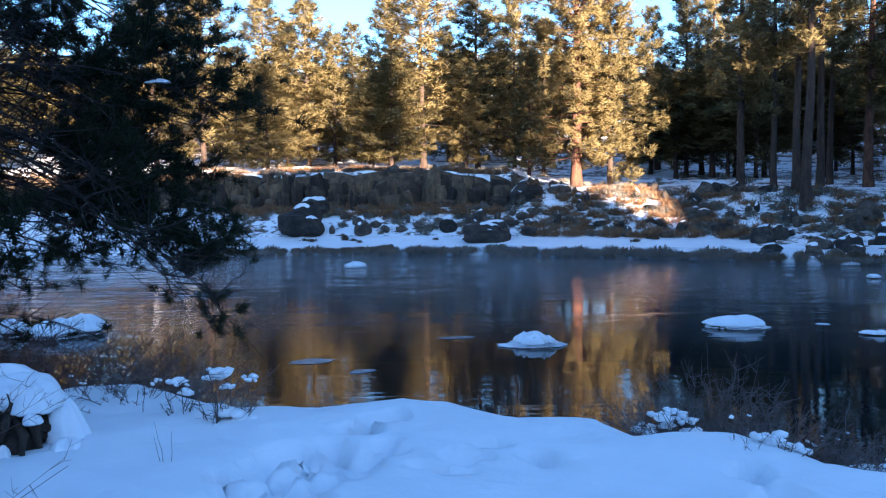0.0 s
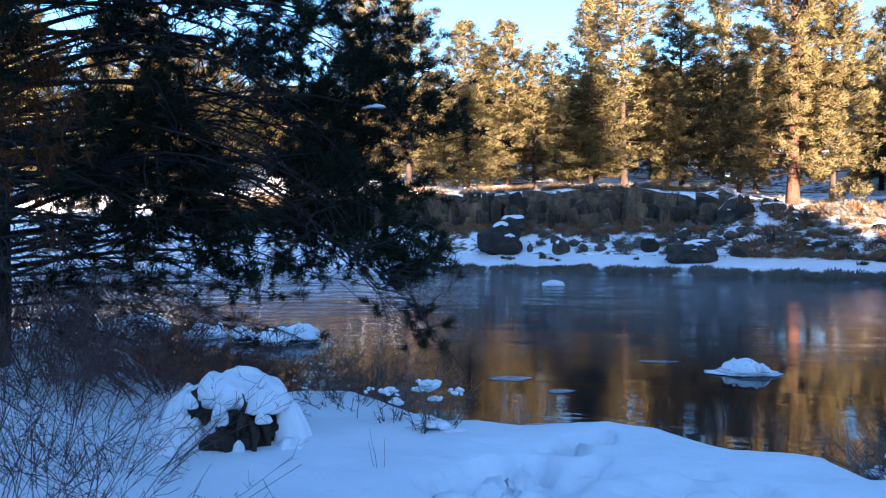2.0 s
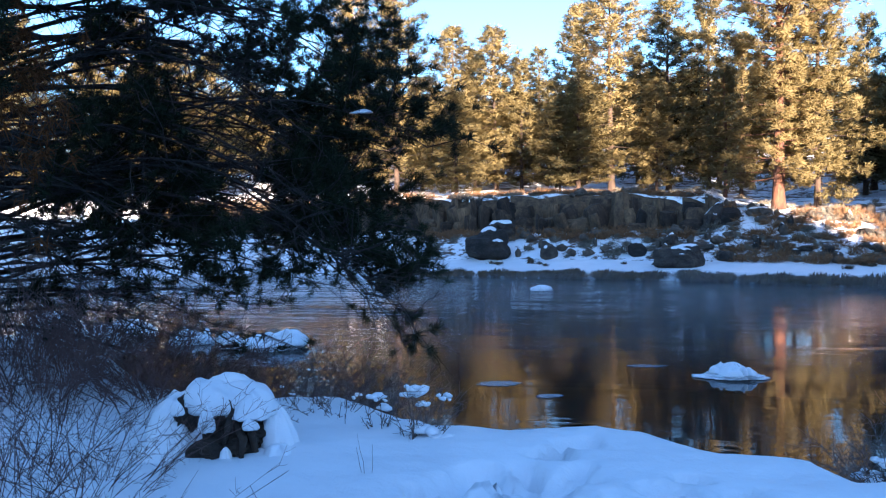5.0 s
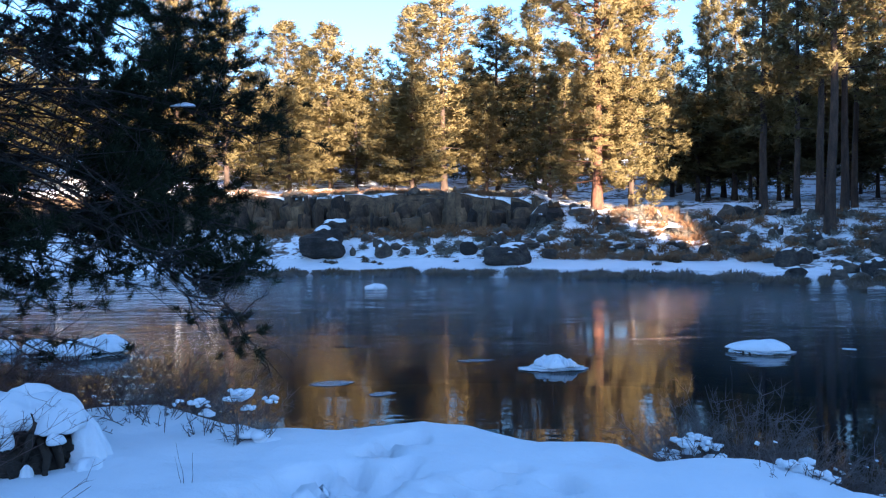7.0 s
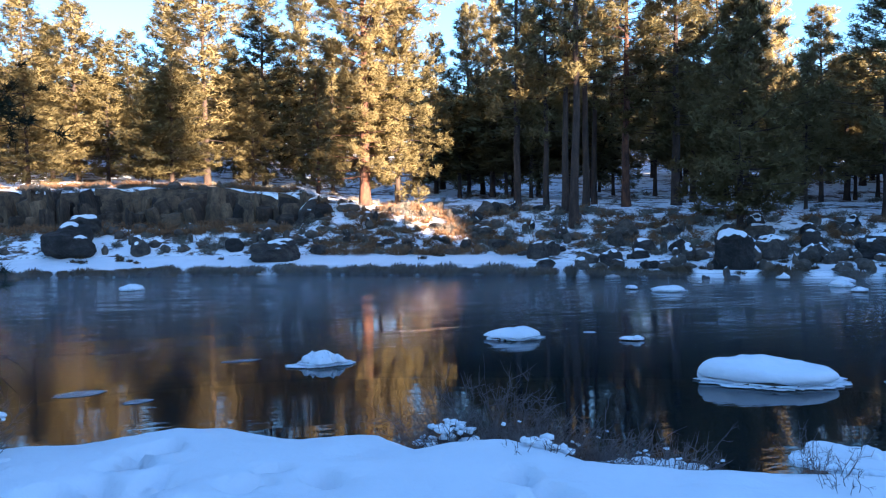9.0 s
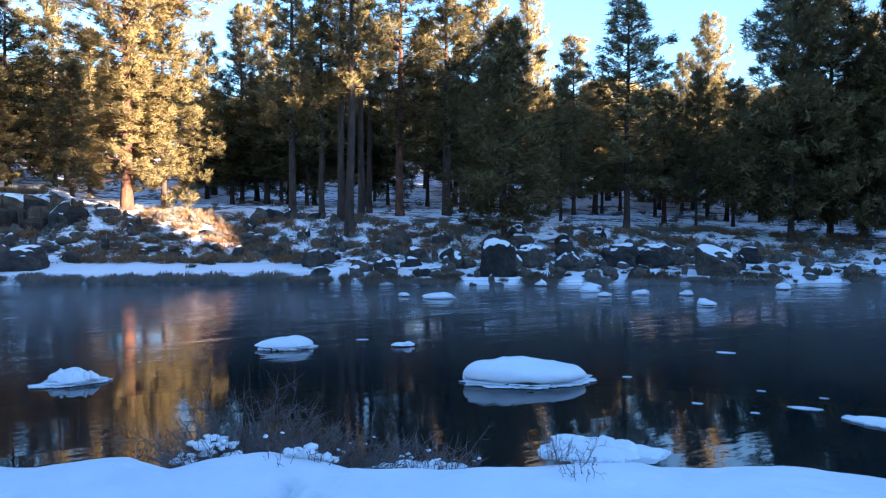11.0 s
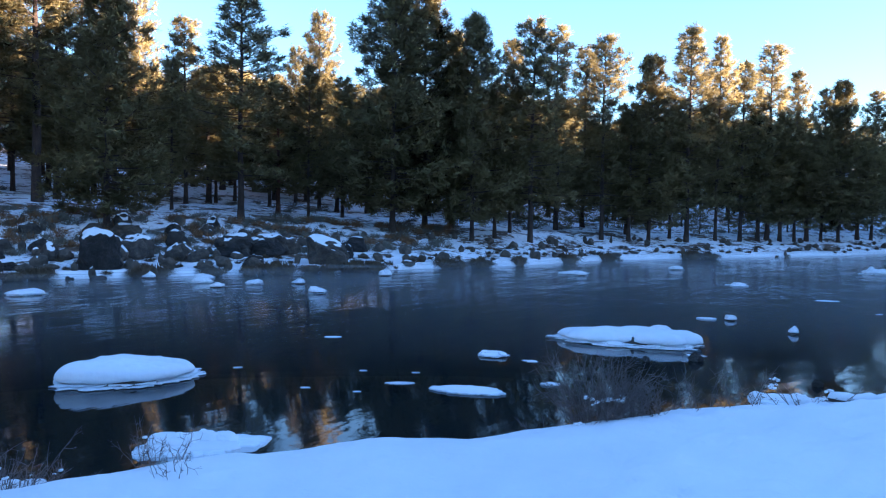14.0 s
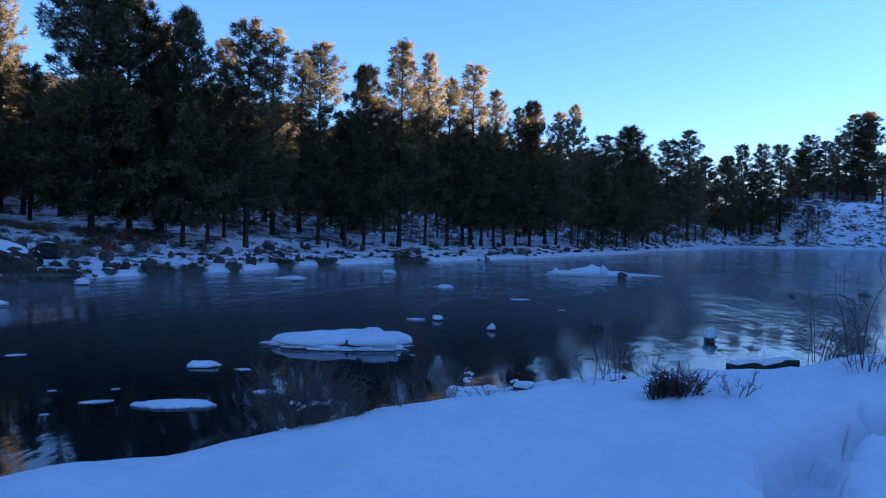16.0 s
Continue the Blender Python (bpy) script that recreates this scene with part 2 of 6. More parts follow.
def trodden(x, y):
    """How deep the snow is stamped: a scatter of old footprints, and a trench leading off along the bank."""
    rng = random.Random(8)
    deep = np.zeros_like(x)
    for n, az0, d0, az1, d1, spread in ((34, 13.5, 4.7, 4.5, 5.8, 0.22), (16, 6.0, 4.4, 9.0, 5.6, 0.22), (8, 3.0, 5.2, -3.0, 5.0, 0.25), (5, -20, 5.2, -24, 4.4, 0.1)):
        for k in range(n):
            g = rng.random()
            c = at(az0 + (az1 - az0) * g, d0 + (d1 - d0) * g)
            px, py = c.x + rng.gauss(0, spread), c.y + rng.gauss(0, spread)
            t = rng.uniform(0, 3.14)
            dx, dy = x - px, y - py
            a, b = dx * math.cos(t) + dy * math.sin(t), -dx * math.sin(t) + dy * math.cos(t)
            size = rng.uniform(0.8, 1.2)
            deep = np.maximum(deep, rng.uniform(0.11, 0.20) * np.exp(-((a / (0.12 * size)) ** 4 + (b / (0.065 * size)) ** 4)))
    trail = [at(-135, 0.7), at(-115, 1.9), at(-106.5, 3.6), at(-104.0, 5.2), at(-103.2, 6.0), at(-103.6, 6.5), at(-105.2, 7.1), at(-107.6, 7.8), at(-111, 8.9), at(-118, 12)]
    for p, q in zip(trail, trail[1:]):
        ux, uy = q.x - p.x, q.y - p.y
        t = np.clip(((x - p.x) * ux + (y - p.y) * uy) / (ux * ux + uy * uy), 0, 1)
        dist = np.hypot(x - p.x - t * ux, y - p.y - t * uy) + 0.07 * fuzz(x * 5, y * 5, 77)
        deep = np.maximum(deep, 0.42 * ease((0.30 - dist) / 0.07) * (1 - 0.25 * fuzz(x * 3.1, y * 3.1, 78)))
    return deep


def land(x, y):
    """Height of the ground sheet, and 0 snow, 1 patchy ground, 2 riverbed."""
    x, y = np.asarray(x, float), np.asarray(y, float)
    az, r = np.degrees(np.arctan2(-x, y)), np.hypot(x, y)
    wob = layers(x, y, 0.35, 11, 3)
    # near bank
    d = r - near_crest(az) + 0.14 - 0.12 * layers(x, y, 0.9, 5, 2)
    bank = 1.75 + 0.08 * layers(x, y, 0.55, 3, 3) + 0.03 * layers(x * 0.6 + y * 0.5, y * 1.6 - x * 1.2, 0.9, 8, 3) + 0.012 * layers(x, y, 4.5, 18, 2)
    drift = 0.28 + 0.72 * ease((-66 - az) / 10)
    bank = bank + drift * (0.05 * layers(x * 0.4 + y * 1.3, x * 0.9 - y * 0.3, 1.1, 61, 4) + 0.05 * layers(x, y, 2.4, 62, 4) + 0.034 * layers(x * 1.6 + y, y - 0.3 * x, 5.0, 63, 3))
    bank = bank - trodden(x, y)
    bank = bank + 0.05 * np.maximum(layers(x, y, 2.6, 51, 2), 0) * ease((0.9 - np.abs(d - 0.2)) / 0.6) * ease(layers(x, y, 0.5, 52, 2) * 3)
    near = bank + (-0.9 - bank) * ease(d / 5.0)
    # far bank
    rf = far_shore(az) + 0.5 * layers(x, y, 0.22, 21, 3)
    e = r - rf
    rise = np.interp(az, RISE_AZ, RISE_Z)
    steep = ease((az + 7.5) / 3.0) * ease((40 - az) / 10)
    far = -0.9 + 1.25 * ease((e + 0.8) / 1.3)
    far += 0.5 * ease((e - 1.0) / 6.0)
    slope = (rise - 0.85) * (ease((e - 5.5) / 8.0) * (1 - steep) + steep * (0.40 * ease((e - 5.0) / 6.0) + 0.60 * ease((e - 11.3) / 0.9)))
    far += slope + 0.06 * np.clip(e - 13.0, 0, 120) + 0.12 * np.clip(e - 42.0, 0, 60) * ease((az + 96) / 12)
    far += np.where(e > 0.5, (0.06 + 0.22 * ease((e - 6) / 4)) * wob, 0.0)
    # an unseen hill added at the walker's back, its crest cut to cast the shade
    u = x * SUN_H.x + y * SUN_H.y
    s = -x * SUN_H.y + y * SUN_H.x
    crest = np.interp(s, SHADE_CREST_S, SHADE_CREST_Z) - 1.6
    back, start = np.maximum(58, 1.3 * s), np.maximum(6, 0.98 * s)
    hill = (crest - 1.75) * ease((u - start) / (back - start)) * (1 - 0.7 * ease((u - back - 3) / 25))
    mid = (near_crest(az) + far_shore(az)) / 2
    nearside = (r < mid) | (near_crest(az) > 100)
    z = np.where(nearside, near + np.where(d < 0, hill, 0), far)
    kind = np.where(nearside, np.where(z < 0.02, 2, 0), np.where(z < 0.0, 2, np.where((e < 0.02) & (az > -62), 4, np.where(e < np.where(az < -57, 1.6, np.where(az < -21, 3.0, 5.5)), 0, np.where((az > -7) & (az < 34) & (e > 10.9) & (e < 12.0), 4, np.where((az > -22) & (e < 12.5), 1, 3))))))
    return z, kind


def ground_z(x, y):
    return float(land(np.array([x]), np.array([y]))[0][0])


def build_ground():
    fine = np.arange(-113, 49, 0.5)
    rest = np.concatenate([np.arange(50.5, 150, 1.5), np.arange(150.5, 246.6, 0.5)])
    az = np.concatenate([fine, rest])
    az = np.where(az > 180, az - 360, az)
    q = np.concatenate([np.linspace(0.04, 0.5, 45), np.linspace(0.508, 1.5, 115)])
    e = np.concatenate([np.linspace(-1.5, 1.5, 26), np.linspace(1.8, 16, 70), np.geomspace(16.5, 60, 40), np.geomspace(62, 4000, 36)])
    ring = np.interp(az % 360, [70, 75, 249, 252], [26, 24, 16, 16])
    n0, f0 = np.where((az > -111) & (az < 68), np.minimum(near_crest(az), 26), ring), far_shore(az)
    rn, rf = q[:, None] * n0, f0 + e[:, None]
    mid = rn[-1] + np.linspace(0, 1, 48)[1:-1, None] ** 1.8 * (rf[0] - rn[-1])
    r = np.vstack([rn, mid, rf])
    a = np.radians(az)[None, :] + 0 * r
    rings = r[:, 0]
    x, y = -np.sin(a) * r, np.cos(a) * r
    z, kind = land(x.ravel(), y.ravel())
    n, k = len(az), len(rings)
    verts = np.stack([x.ravel(), y.ravel(), z], 1)
    i, j = np.meshgrid(np.arange(n), np.arange(k - 1))
    i2 = (i + 1) % n
    faces = np.stack([j * n + i, (j + 1) * n + i, (j + 1) * n + i2, j * n + i2], -1).reshape(-1, 4)[:, ::-1]
    verts = np.vstack([verts, [[0, 0, float(z[:n].mean())]]])
    me = mesh_of("ground", verts, faces, [SNOW, PATCHY, BED, WOODLAND, CLIFF_ROCK], np.where((kind[faces] == 2).all(1), 2, np.where(kind[faces[:, 0]] == 2, 0, kind[faces[:, 0]])), True)
    tagged(new("ground", me), "snow-covered river banks with bare brown patches", "ground", kind="structure")
    cap = [(c, (c + 1) % n, n * k) for c in range(n)]
    tagged(new("ground_centre", mesh_of("ground_centre", verts, cap, [SNOW], smooth=True)), "trodden snow underfoot", "ground", kind="structure")


build_ground()
wx, wy = 3000.0, 3000.0
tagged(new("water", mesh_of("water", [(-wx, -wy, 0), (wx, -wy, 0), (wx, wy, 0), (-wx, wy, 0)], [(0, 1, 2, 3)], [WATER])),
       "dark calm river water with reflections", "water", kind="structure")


def mist_material():
    """Thin steam: mostly clear, the rest white droplets that scatter the daylight; thickness set by distance from the
    walker to fit the view, in drifting wisps.
    """
    m, nt, b = material("river_mist")
    nt.nodes.remove(b)
    p = place(nt)
    drift = nt.nodes.new("ShaderNodeMapping")
    drift.inputs["Scale"].default_value = (0.5, 1.0, 1.0)
    nt.links.new(p, drift.inputs["Vector"])
    wisps = math_node(nt, "ADD", math_node(nt, "MULTIPLY", noise_at(nt, drift.outputs[0], 0.10, 4.0, 0.6), 0.6), math_node(nt, "MULTIPLY", noise_at(nt, drift.outputs[0], 0.45, 4.0, 0.6), 0.4))
    body = ramp(nt, wisps, [(0.34, (0.15, 0.15, 0.15)), (0.66, (1, 1, 1))])
    out = nt.nodes.new("ShaderNodeVectorMath")
    out.operation = "LENGTH"
    nt.links.new(p, out.inputs[0])
    reach = math_node(nt, "DIVIDE", out.outputs["Value"], 100.0)
    mist_by_range = ramp(nt, reach, [(0.16, (0, 0, 0)), (0.30, (0.055, 0.055, 0.055)), (0.42, (0.10, 0.10, 0.10)), (0.58, (0.06, 0.06, 0.06))])
    white, behind, droplets, all_of_it = nt.nodes.new("ShaderNodeBsdfDiffuse"), nt.nodes.new("ShaderNodeBsdfTranslucent"), nt.nodes.new("ShaderNodeMixShader"), nt.nodes.new("ShaderNodeMixShader")
    for k, n in ((1, white), (2, behind)):
        n.inputs["Color"].default_value = (0.9, 0.9, 0.9, 1)
        nt.links.new(n.outputs[0], droplets.inputs[k])
    nt.links.new(math_node(nt, "MULTIPLY", body, mist_by_range), all_of_it.inputs[0])
    nt.links.new(nt.nodes.new("ShaderNodeBsdfTransparent").outputs[0], all_of_it.inputs[1])
    nt.links.new(droplets.outputs[0], all_of_it.inputs[2])
    nt.links.new(all_of_it.outputs[0], nt.nodes["Material Output"].inputs["Surface"])
    return m


def river_mist():
    """Low steam over the cold river: billowing layers above the water, from mid-stream to the far shore."""
    mat = mist_material()
    az = np.arange(40, -111.1, -1.0)
    far = far_shore(az)
    verts, faces, n = [], [], 0
    for layer, height in enumerate((0.22, 0.5, 0.85)):
        g = np.linspace(0, 1, 26)[:, None]
        start = np.minimum(17.0 + 0 * far, far - 12)
        r = start + (far - 0.6 - start) * g
        a = np.radians(az)[None, :] + 0 * r
        x, y = -np.sin(a) * r, np.cos(a) * r
        z = height * (1 + 0.45 * layers(x, y, 0.16, 90 + layer, 4)) * (0.35 + 0.65 * ease(np.minimum(g, 1 - g) * 4))
        verts.append(np.stack([x.ravel(), y.ravel(), z.ravel()], 1))
        i, j = np.meshgrid(np.arange(len(az) - 1), np.arange(25))
        k = len(az)
        faces.append(np.stack([j * k + i, (j + 1) * k + i, (j + 1) * k + i + 1, j * k + i + 1], -1).reshape(-1, 4) + n)
        n += x.size
    tagged(new("mist", mesh_of("mist", np.vstack(verts), np.vstack(faces), [mat], smooth=True)), "thin white steam drifting low over the cold river", "mist", kind="stuff")


river_mist()


# ---- pines ----
def tube(points, radii, sides=6):
    """Vertices and quads of a tapering tube along points."""
    pts = np.asarray(points, float)
    tang = np.gradient(pts, axis=0)
    tang /= np.linalg.norm(tang, axis=1)[:, None] + 1e-9
    ref = np.where(np.abs(tang[:, 2:3]) > 0.9, np.array([[1.0, 0, 0]]), np.array([[0, 0, 1.0]]))
    b1 = np.cross(tang, ref)
    b1 /= np.linalg.norm(b1, axis=1)[:, None]
    b2 = np.cross(tang, b1)
    ang = np.arange(sides) * 2 * math.pi / sides
    ring = b1[:, None] * np.cos(ang)[None, :, None] + b2[:, None] * np.sin(ang)[None, :, None]
    verts = (pts[:, None] + ring * np.asarray(radii)[:, None, None]).reshape(-1, 3)
    n = len(pts)
    i, j = np.meshgrid(np.arange(sides), np.arange(n - 1))
    i2 = (i + 1) % sides
    faces = np.stack([j * sides + i, j * sides + i2, (j + 1) * sides + i2, (j + 1) * sides + i], -1).reshape(-1, 4)
    return verts, faces


def joined(pieces):
    verts, faces, n = [], [], 0
    for v, f in pieces:
        verts.append(v)
        faces.append(f + n)
        n += len(v)
    return np.vstack(verts), np.vstack(faces)


def tufts(rng, centres, dirs, length, width, count, spread=0.12):
    """Brushes of needles: count thin blades at each centre, fanned about its direction."""
    n = len(centres)
    d = dirs[:, None] * 0.75 + rng.normal(0, 0.62, (n, count, 3))
    d /= np.linalg.norm(d, axis=2)[..., None]
    side = np.cross(d, rng.normal(0, 1, (n, count, 3)))
    side /= np.linalg.norm(side, axis=2)[..., None]
    ln = length * rng.uniform(0.65, 1.15, (n, count, 1))
    c = centres[:, None] + rng.normal(0, length * spread, (n, count, 3))
    v = np.stack([c - side * width, c + side * width, c + d * ln], 2).reshape(-1, 3)
    return v, np.arange(len(v)).reshape(-1, 3)


def soft_normals(me, normals):
    """Let the blades of a clump take the light as the round clump does."""
    me.polygons.foreach_set("use_smooth", np.ones(len(me.polygons), bool))
    normals = normals / (np.linalg.norm(normals, axis=1)[:, None] + 1e-9)
    me.normals_split_custom_set_from_vertices([tuple(n) for n in normals])
    return me


def crown_mesh(name, rng, centres, dirs, outward, blade, needles):
    """Clumps of needles; outward: the way from the stem at each clump."""
    length, width, count = blade
    v, f = tufts(rng, centres, dirs, length, width, count, 0.24)
    c = np.repeat(centres, count * 3, axis=0)
    o = np.repeat(outward, count * 3, axis=0)
    round_clump = (v - c) / length
    return soft_normals(mesh_of(name, v, f, [needles]), 0.35 * round_clump + o + rng.normal(0, 0.1, v.shape))


def pine_meshes(name, seed, height, radius, bare, branches, clumps, shape, needles, bark, thick, blade=(0.42, 0.052, 14), limbs=True, sparse=0.0):
    """Trunk with whorled limbs, and a crown of needle clumps set along their shoots, of a pine of that height."""
    rng = np.random.default_rng(seed)
    n = 14
    zs = np.linspace(-0.4, height, n)
    lean = np.cumsum(rng.normal(0, 0.05, (n, 2)), axis=0) * 0.5
    pts = np.column_stack([lean, zs])
    rad = 0.62 * thick * (1 - np.clip(zs, 0, height) / height) ** 0.75 + 0.012
    rad[0] *= 1.35
    rad[1] *= 1.05
    wood = [tube(pts, rad, 9)]
    cs, ds, os = [], [], []
    gap_at, gap_wide = rng.uniform(0.1, 0.9, 5), rng.uniform(0.02, 0.05, 5)
    for k in range(branches):
        t = ((k + rng.uniform(0, 1)) / branches) ** 0.92
        h = bare + (1 - bare) * t
        if shape == "cone":
            reach = (1 - t) ** 0.62 * min(1.0, 0.62 + 2.2 * t)
        else:
            reach = (1 - t) ** 0.52 * (0.72 + 0.28 * math.sin(8 * t + seed)) * min(1.0, 0.6 + 1.6 * t)
        ang = k * 2.399 + rng.uniform(-0.5, 0.5)
        lobe = 1 + 0.16 * math.sin(2 * ang + 9 * t + seed) + 0.13 * math.sin(5 * ang - 23 * t)
        ln = radius * reach * lobe * rng.uniform(0.62, 1.18) + 0.25
        if np.any(np.abs(t - gap_at) < gap_wide) and rng.random() < 0.55:
            ln *= 0.45
        out = np.array([math.cos(ang), math.sin(ang), 0.0])
        across = np.array([-out[1], out[0], 0.0])
        up = 0.75 * t ** 1.4 - 0.22 * (1 - t) + rng.uniform(-0.14, 0.14)
        root = np.array([np.interp(h * height, zs, pts[:, 0]), np.interp(h * height, zs, pts[:, 1]), h * height])
        f = np.linspace(0, 1, 5)[:, None]
        curve = root + out * f * ln + np.array([0, 0, 1]) * (up * f + 0.16 * f ** 2.2) * ln + across * np.sin(f * rng.uniform(1, 3)) * rng.normal(0, 0.08) * ln
        if limbs:
            wood.append(tube(curve, np.linspace(0.03 + 0.012 * ln, 0.010, 5), 3))
        m = max(6, int(clumps * (0.25 + ln / radius)))
        g = 1 - rng.uniform(0, 0.82, m) ** 1.25 * (1.0 if ln > 0.8 else 0.8)
        g[0] = 1.02
        c = np.stack([np.interp(g, f[:, 0], curve[:, i]) for i in range(3)], 1)
        side = rng.choice([-1.0, 1.0], (m, 1)) * rng.uniform(0.05, 1.0, (m, 1)) * (0.10 + 0.34 * ln * (1.04 - g[:, None]))
        side[0] = 0
        c += across * side + out * np.abs(side) * 0.45 + np.array([0, 0, 1]) * (0.12 * np.abs(side) + rng.normal(0, 0.10 + 0.05 * ln, (m, 1)))
        if sparse:
            c = c[rng.random(m) > sparse]
            m = len(c)
        cs.append(c)
        ds.append(out * 0.55 + across * rng.normal(0, 0.35, (m, 1)) + np.array([0, 0, 0.55]))
        os.append(np.tile(out * 0.8 + np.array([0, 0, 0.45]), (m, 1)))
    crown = crown_mesh(name + "_crown", rng, np.vstack(cs), np.vstack(ds), np.vstack(os), blade, needles)
    wv, wf = joined(wood)
    return mesh_of(name + "_trunk", wv, wf, [bark], smooth=True), crown


STYLES = {
    "full": dict(height=20, radius=3.3, bare=0.06, branches=118, clumps=17, shape="cone", thick=0.25),
    "stem": dict(height=20, radius=3.3, bare=0.17, branches=104, clumps=17, shape="cone", thick=0.27),
    "dense": dict(height=17, radius=3.9, bare=0.09, branches=146, clumps=24, shape="cone", thick=0.26),
    "open": dict(height=19, radius=3.4, bare=0.16, branches=96, clumps=16, shape="open", thick=0.25),
    "tall": dict(height=22, radius=3.2, bare=0.27, branches=84, clumps=17, shape="open", thick=0.36),
    "thin": dict(height=22, radius=2.6, bare=0.42, branches=56, clumps=13, shape="open", thick=0.40),
    "spire": dict(height=18, radius=1.7, bare=0.12, branches=84, clumps=10, shape="cone", thick=0.2, sparse=0.1),
    "old": dict(height=22, radius=4.4, bare=0.10, branches=160, clumps=34, shape="open", thick=0.40, blade=(0.27, 0.030, 24)),
    "gold": dict(height=20, radius=3.3, bare=0.06, branches=130, clumps=26, shape="cone", thick=0.25, blade=(0.28, 0.032, 22)),
    "under": dict(height=8, radius=2.4, bare=0.02, branches=44, clumps=10, shape="cone", thick=0.12, blade=(0.42, 0.045, 7), limbs=False),
    "far": dict(height=18, radius=2.9, bare=0.24, branches=60, clumps=11, shape="cone", thick=0.28, blade=(0.85, 0.12, 7), limbs=False),
}
STOCK = {}


def pine(style, az, d, height, width, label, red=False):
    """One standing pine on the ground at that azimuth and distance, with its height and its crown's width."""
    variant = int(abs(az * 7.3)) % (1 if style in ("old", "under") else 3)
    key = (style, variant, red)
    if key not in STOCK:
        STOCK[key] = pine_meshes("pine", len(STOCK) * 17 + 3, needles=NEEDLES, bark=RED_BARK if red else BARK, **STYLES[style])
    trunk, crown = STOCK[key]
    p = at(az, d)
    p.z = ground_z(p.x, p.y)
    spec = STYLES[style]
    thing = new("pine_tree")
    sxy = 1.42 * width / (2 * spec["radius"])
    thing.matrix_basis = Matrix.Translation(p) @ Matrix.Rotation(az * 37.0, 4, "Z") @ Matrix.Diagonal((sxy, sxy, height / spec["height"], 1))
    under("trunk", trunk, thing)
    under("crown", crown, thing)
    return tagged(thing, label, "pine tree", "pines on the far bank")


# pines of the far bank
pine("full", 16.6, 74.3, 21.8, 7.0, "tall ponderosa pine with sunlit golden-green needles")
pine("full", 19.9, 84.3, 23.0, 7.3, "tall ponderosa pine with sunlit golden-green needles")
pine("full", 12.5, 80.3, 16.6, 6.5, "tall ponderosa pine with sunlit golden-green needles")
pine("full", 9.5, 84.3, 17.0, 7.1, "tall ponderosa pine with sunlit golden-green needles")
pine("full", 7.6, 82.3, 13.6, 5.0, "tall ponderosa pine with sunlit golden-green needles")
pine("full", 11.0, 92.3, 15.6, 6.0, "tall ponderosa pine with sunlit golden-green needles")
pine("spire", 6.3, 108.3, 16.4, 3.9, "slender sunlit pine with a narrow pointed crown")
pine("full", 12.4, 66.3, 8.7, 4.4, "dark shaded pine with bare lower trunk")
pine("full", 14.9, 88.3, 12.5, 5.7, "tall ponderosa pine with sunlit golden-green needles")
pine("full", 3.5, 84.3, 19.1, 6.4, "tall ponderosa pine with sunlit golden-green needles")
pine("open", 1.3, 70.3, 17.1, 8.4, "tall ponderosa pine with sunlit golden-green needles")
pine("dense", 3.6, 63.3, 8.5, 5.7, "dark shaded pine with bare lower trunk")
pine("dense", 4.9, 64.3, 7.1, 3.2, "dark shaded pine with bare lower trunk")
pine("full", -2.6, 76.3, 17.3, 6.9, "tall ponderosa pine with sunlit golden-green needles")
pine("full", -1.8, 67.3, 9.2, 3.9, "dark shaded pine with bare lower trunk")
pine("full", -0.5, 90.3, 14.4, 4.6, "tall ponderosa pine with sunlit golden-green needles")
pine("full", -5.3, 82.3, 20.0, 5.6, "dark shaded pine with bare lower trunk")
pine("open", -6.3, 66.3, 10.1, 4.3, "tall ponderosa pine with sunlit golden-green needles", red=True)
pine("old", -9.6, 57.0, 20.5, 9.2, "huge old ponderosa pine with red plated bark", red=True)
pine("gold", -12.1, 58.8, 18.6, 5.9, "golden sunlit pine glowing beside the bank")
pine("full", -7.4, 74.3, 14.2, 4.3, "tall ponderosa pine with sunlit golden-green needles")
pine("full", -17.2, 75.3, 17.7, 5.2, "dark shaded pine with bare lower trunk")
pine("full", -14.9, 86.3, 16.9, 4.4, "dark shaded pine with bare lower trunk")
pine("full", -19.0, 80.3, 21.1, 5.2, "dark shaded pine with bare lower trunk")
pine("tall", -20.7, 56.3, 18.9, 5.1, "dark shaded pine with bare lower trunk")
pine("tall", -22.8, 54.3, 17.5, 3.9, "dark shaded pine with bare lower trunk")
pine("thin", -24.1, 53.3, 19.8, 3.5, "tall bare-stemmed dark pine with high branches")
pine("thin", -24.7, 50.8, 21.1, 4.2, "tall bare-stemmed dark pine with high branches")
pine("thin", -25.6, 57.3, 20.6, 3.7, "tall bare-stemmed dark pine with high branches")
pine("thin", -26.2, 62.3, 19.9, 3.1, "tall bare-stemmed dark pine with high branches")
pine("full", -21.7, 70.3, 16.3, 4.6, "tall ponderosa pine with sunlit golden-green needles")
pine("tall", -28.4, 58.3, 19.4, 5.7, "tall ponderosa pine with sunlit golden-green needles", red=True)
pine("stem", -30.4, 74.3, 17.1, 4.8, "tall ponderosa pine with sunlit golden-green needles")
pine("tall", -31.8, 60.3, 19.3, 6.3, "tall ponderosa pine with sunlit golden-green needles")
pine("tall", -32.9, 67.3, 17.2, 4.6, "dark shaded pine with bare lower trunk")
pine("full", -27.5, 76.3, 16.1, 4.4, "tall ponderosa pine with sunlit golden-green needles")
pine("dense", -35.9, 49.8, 13.3, 5.9, "broad dense dark pine at the river bank")
pine("stem", -34.5, 66.3, 20.0, 5.3, "tall ponderosa pine with sunlit golden-green needles")
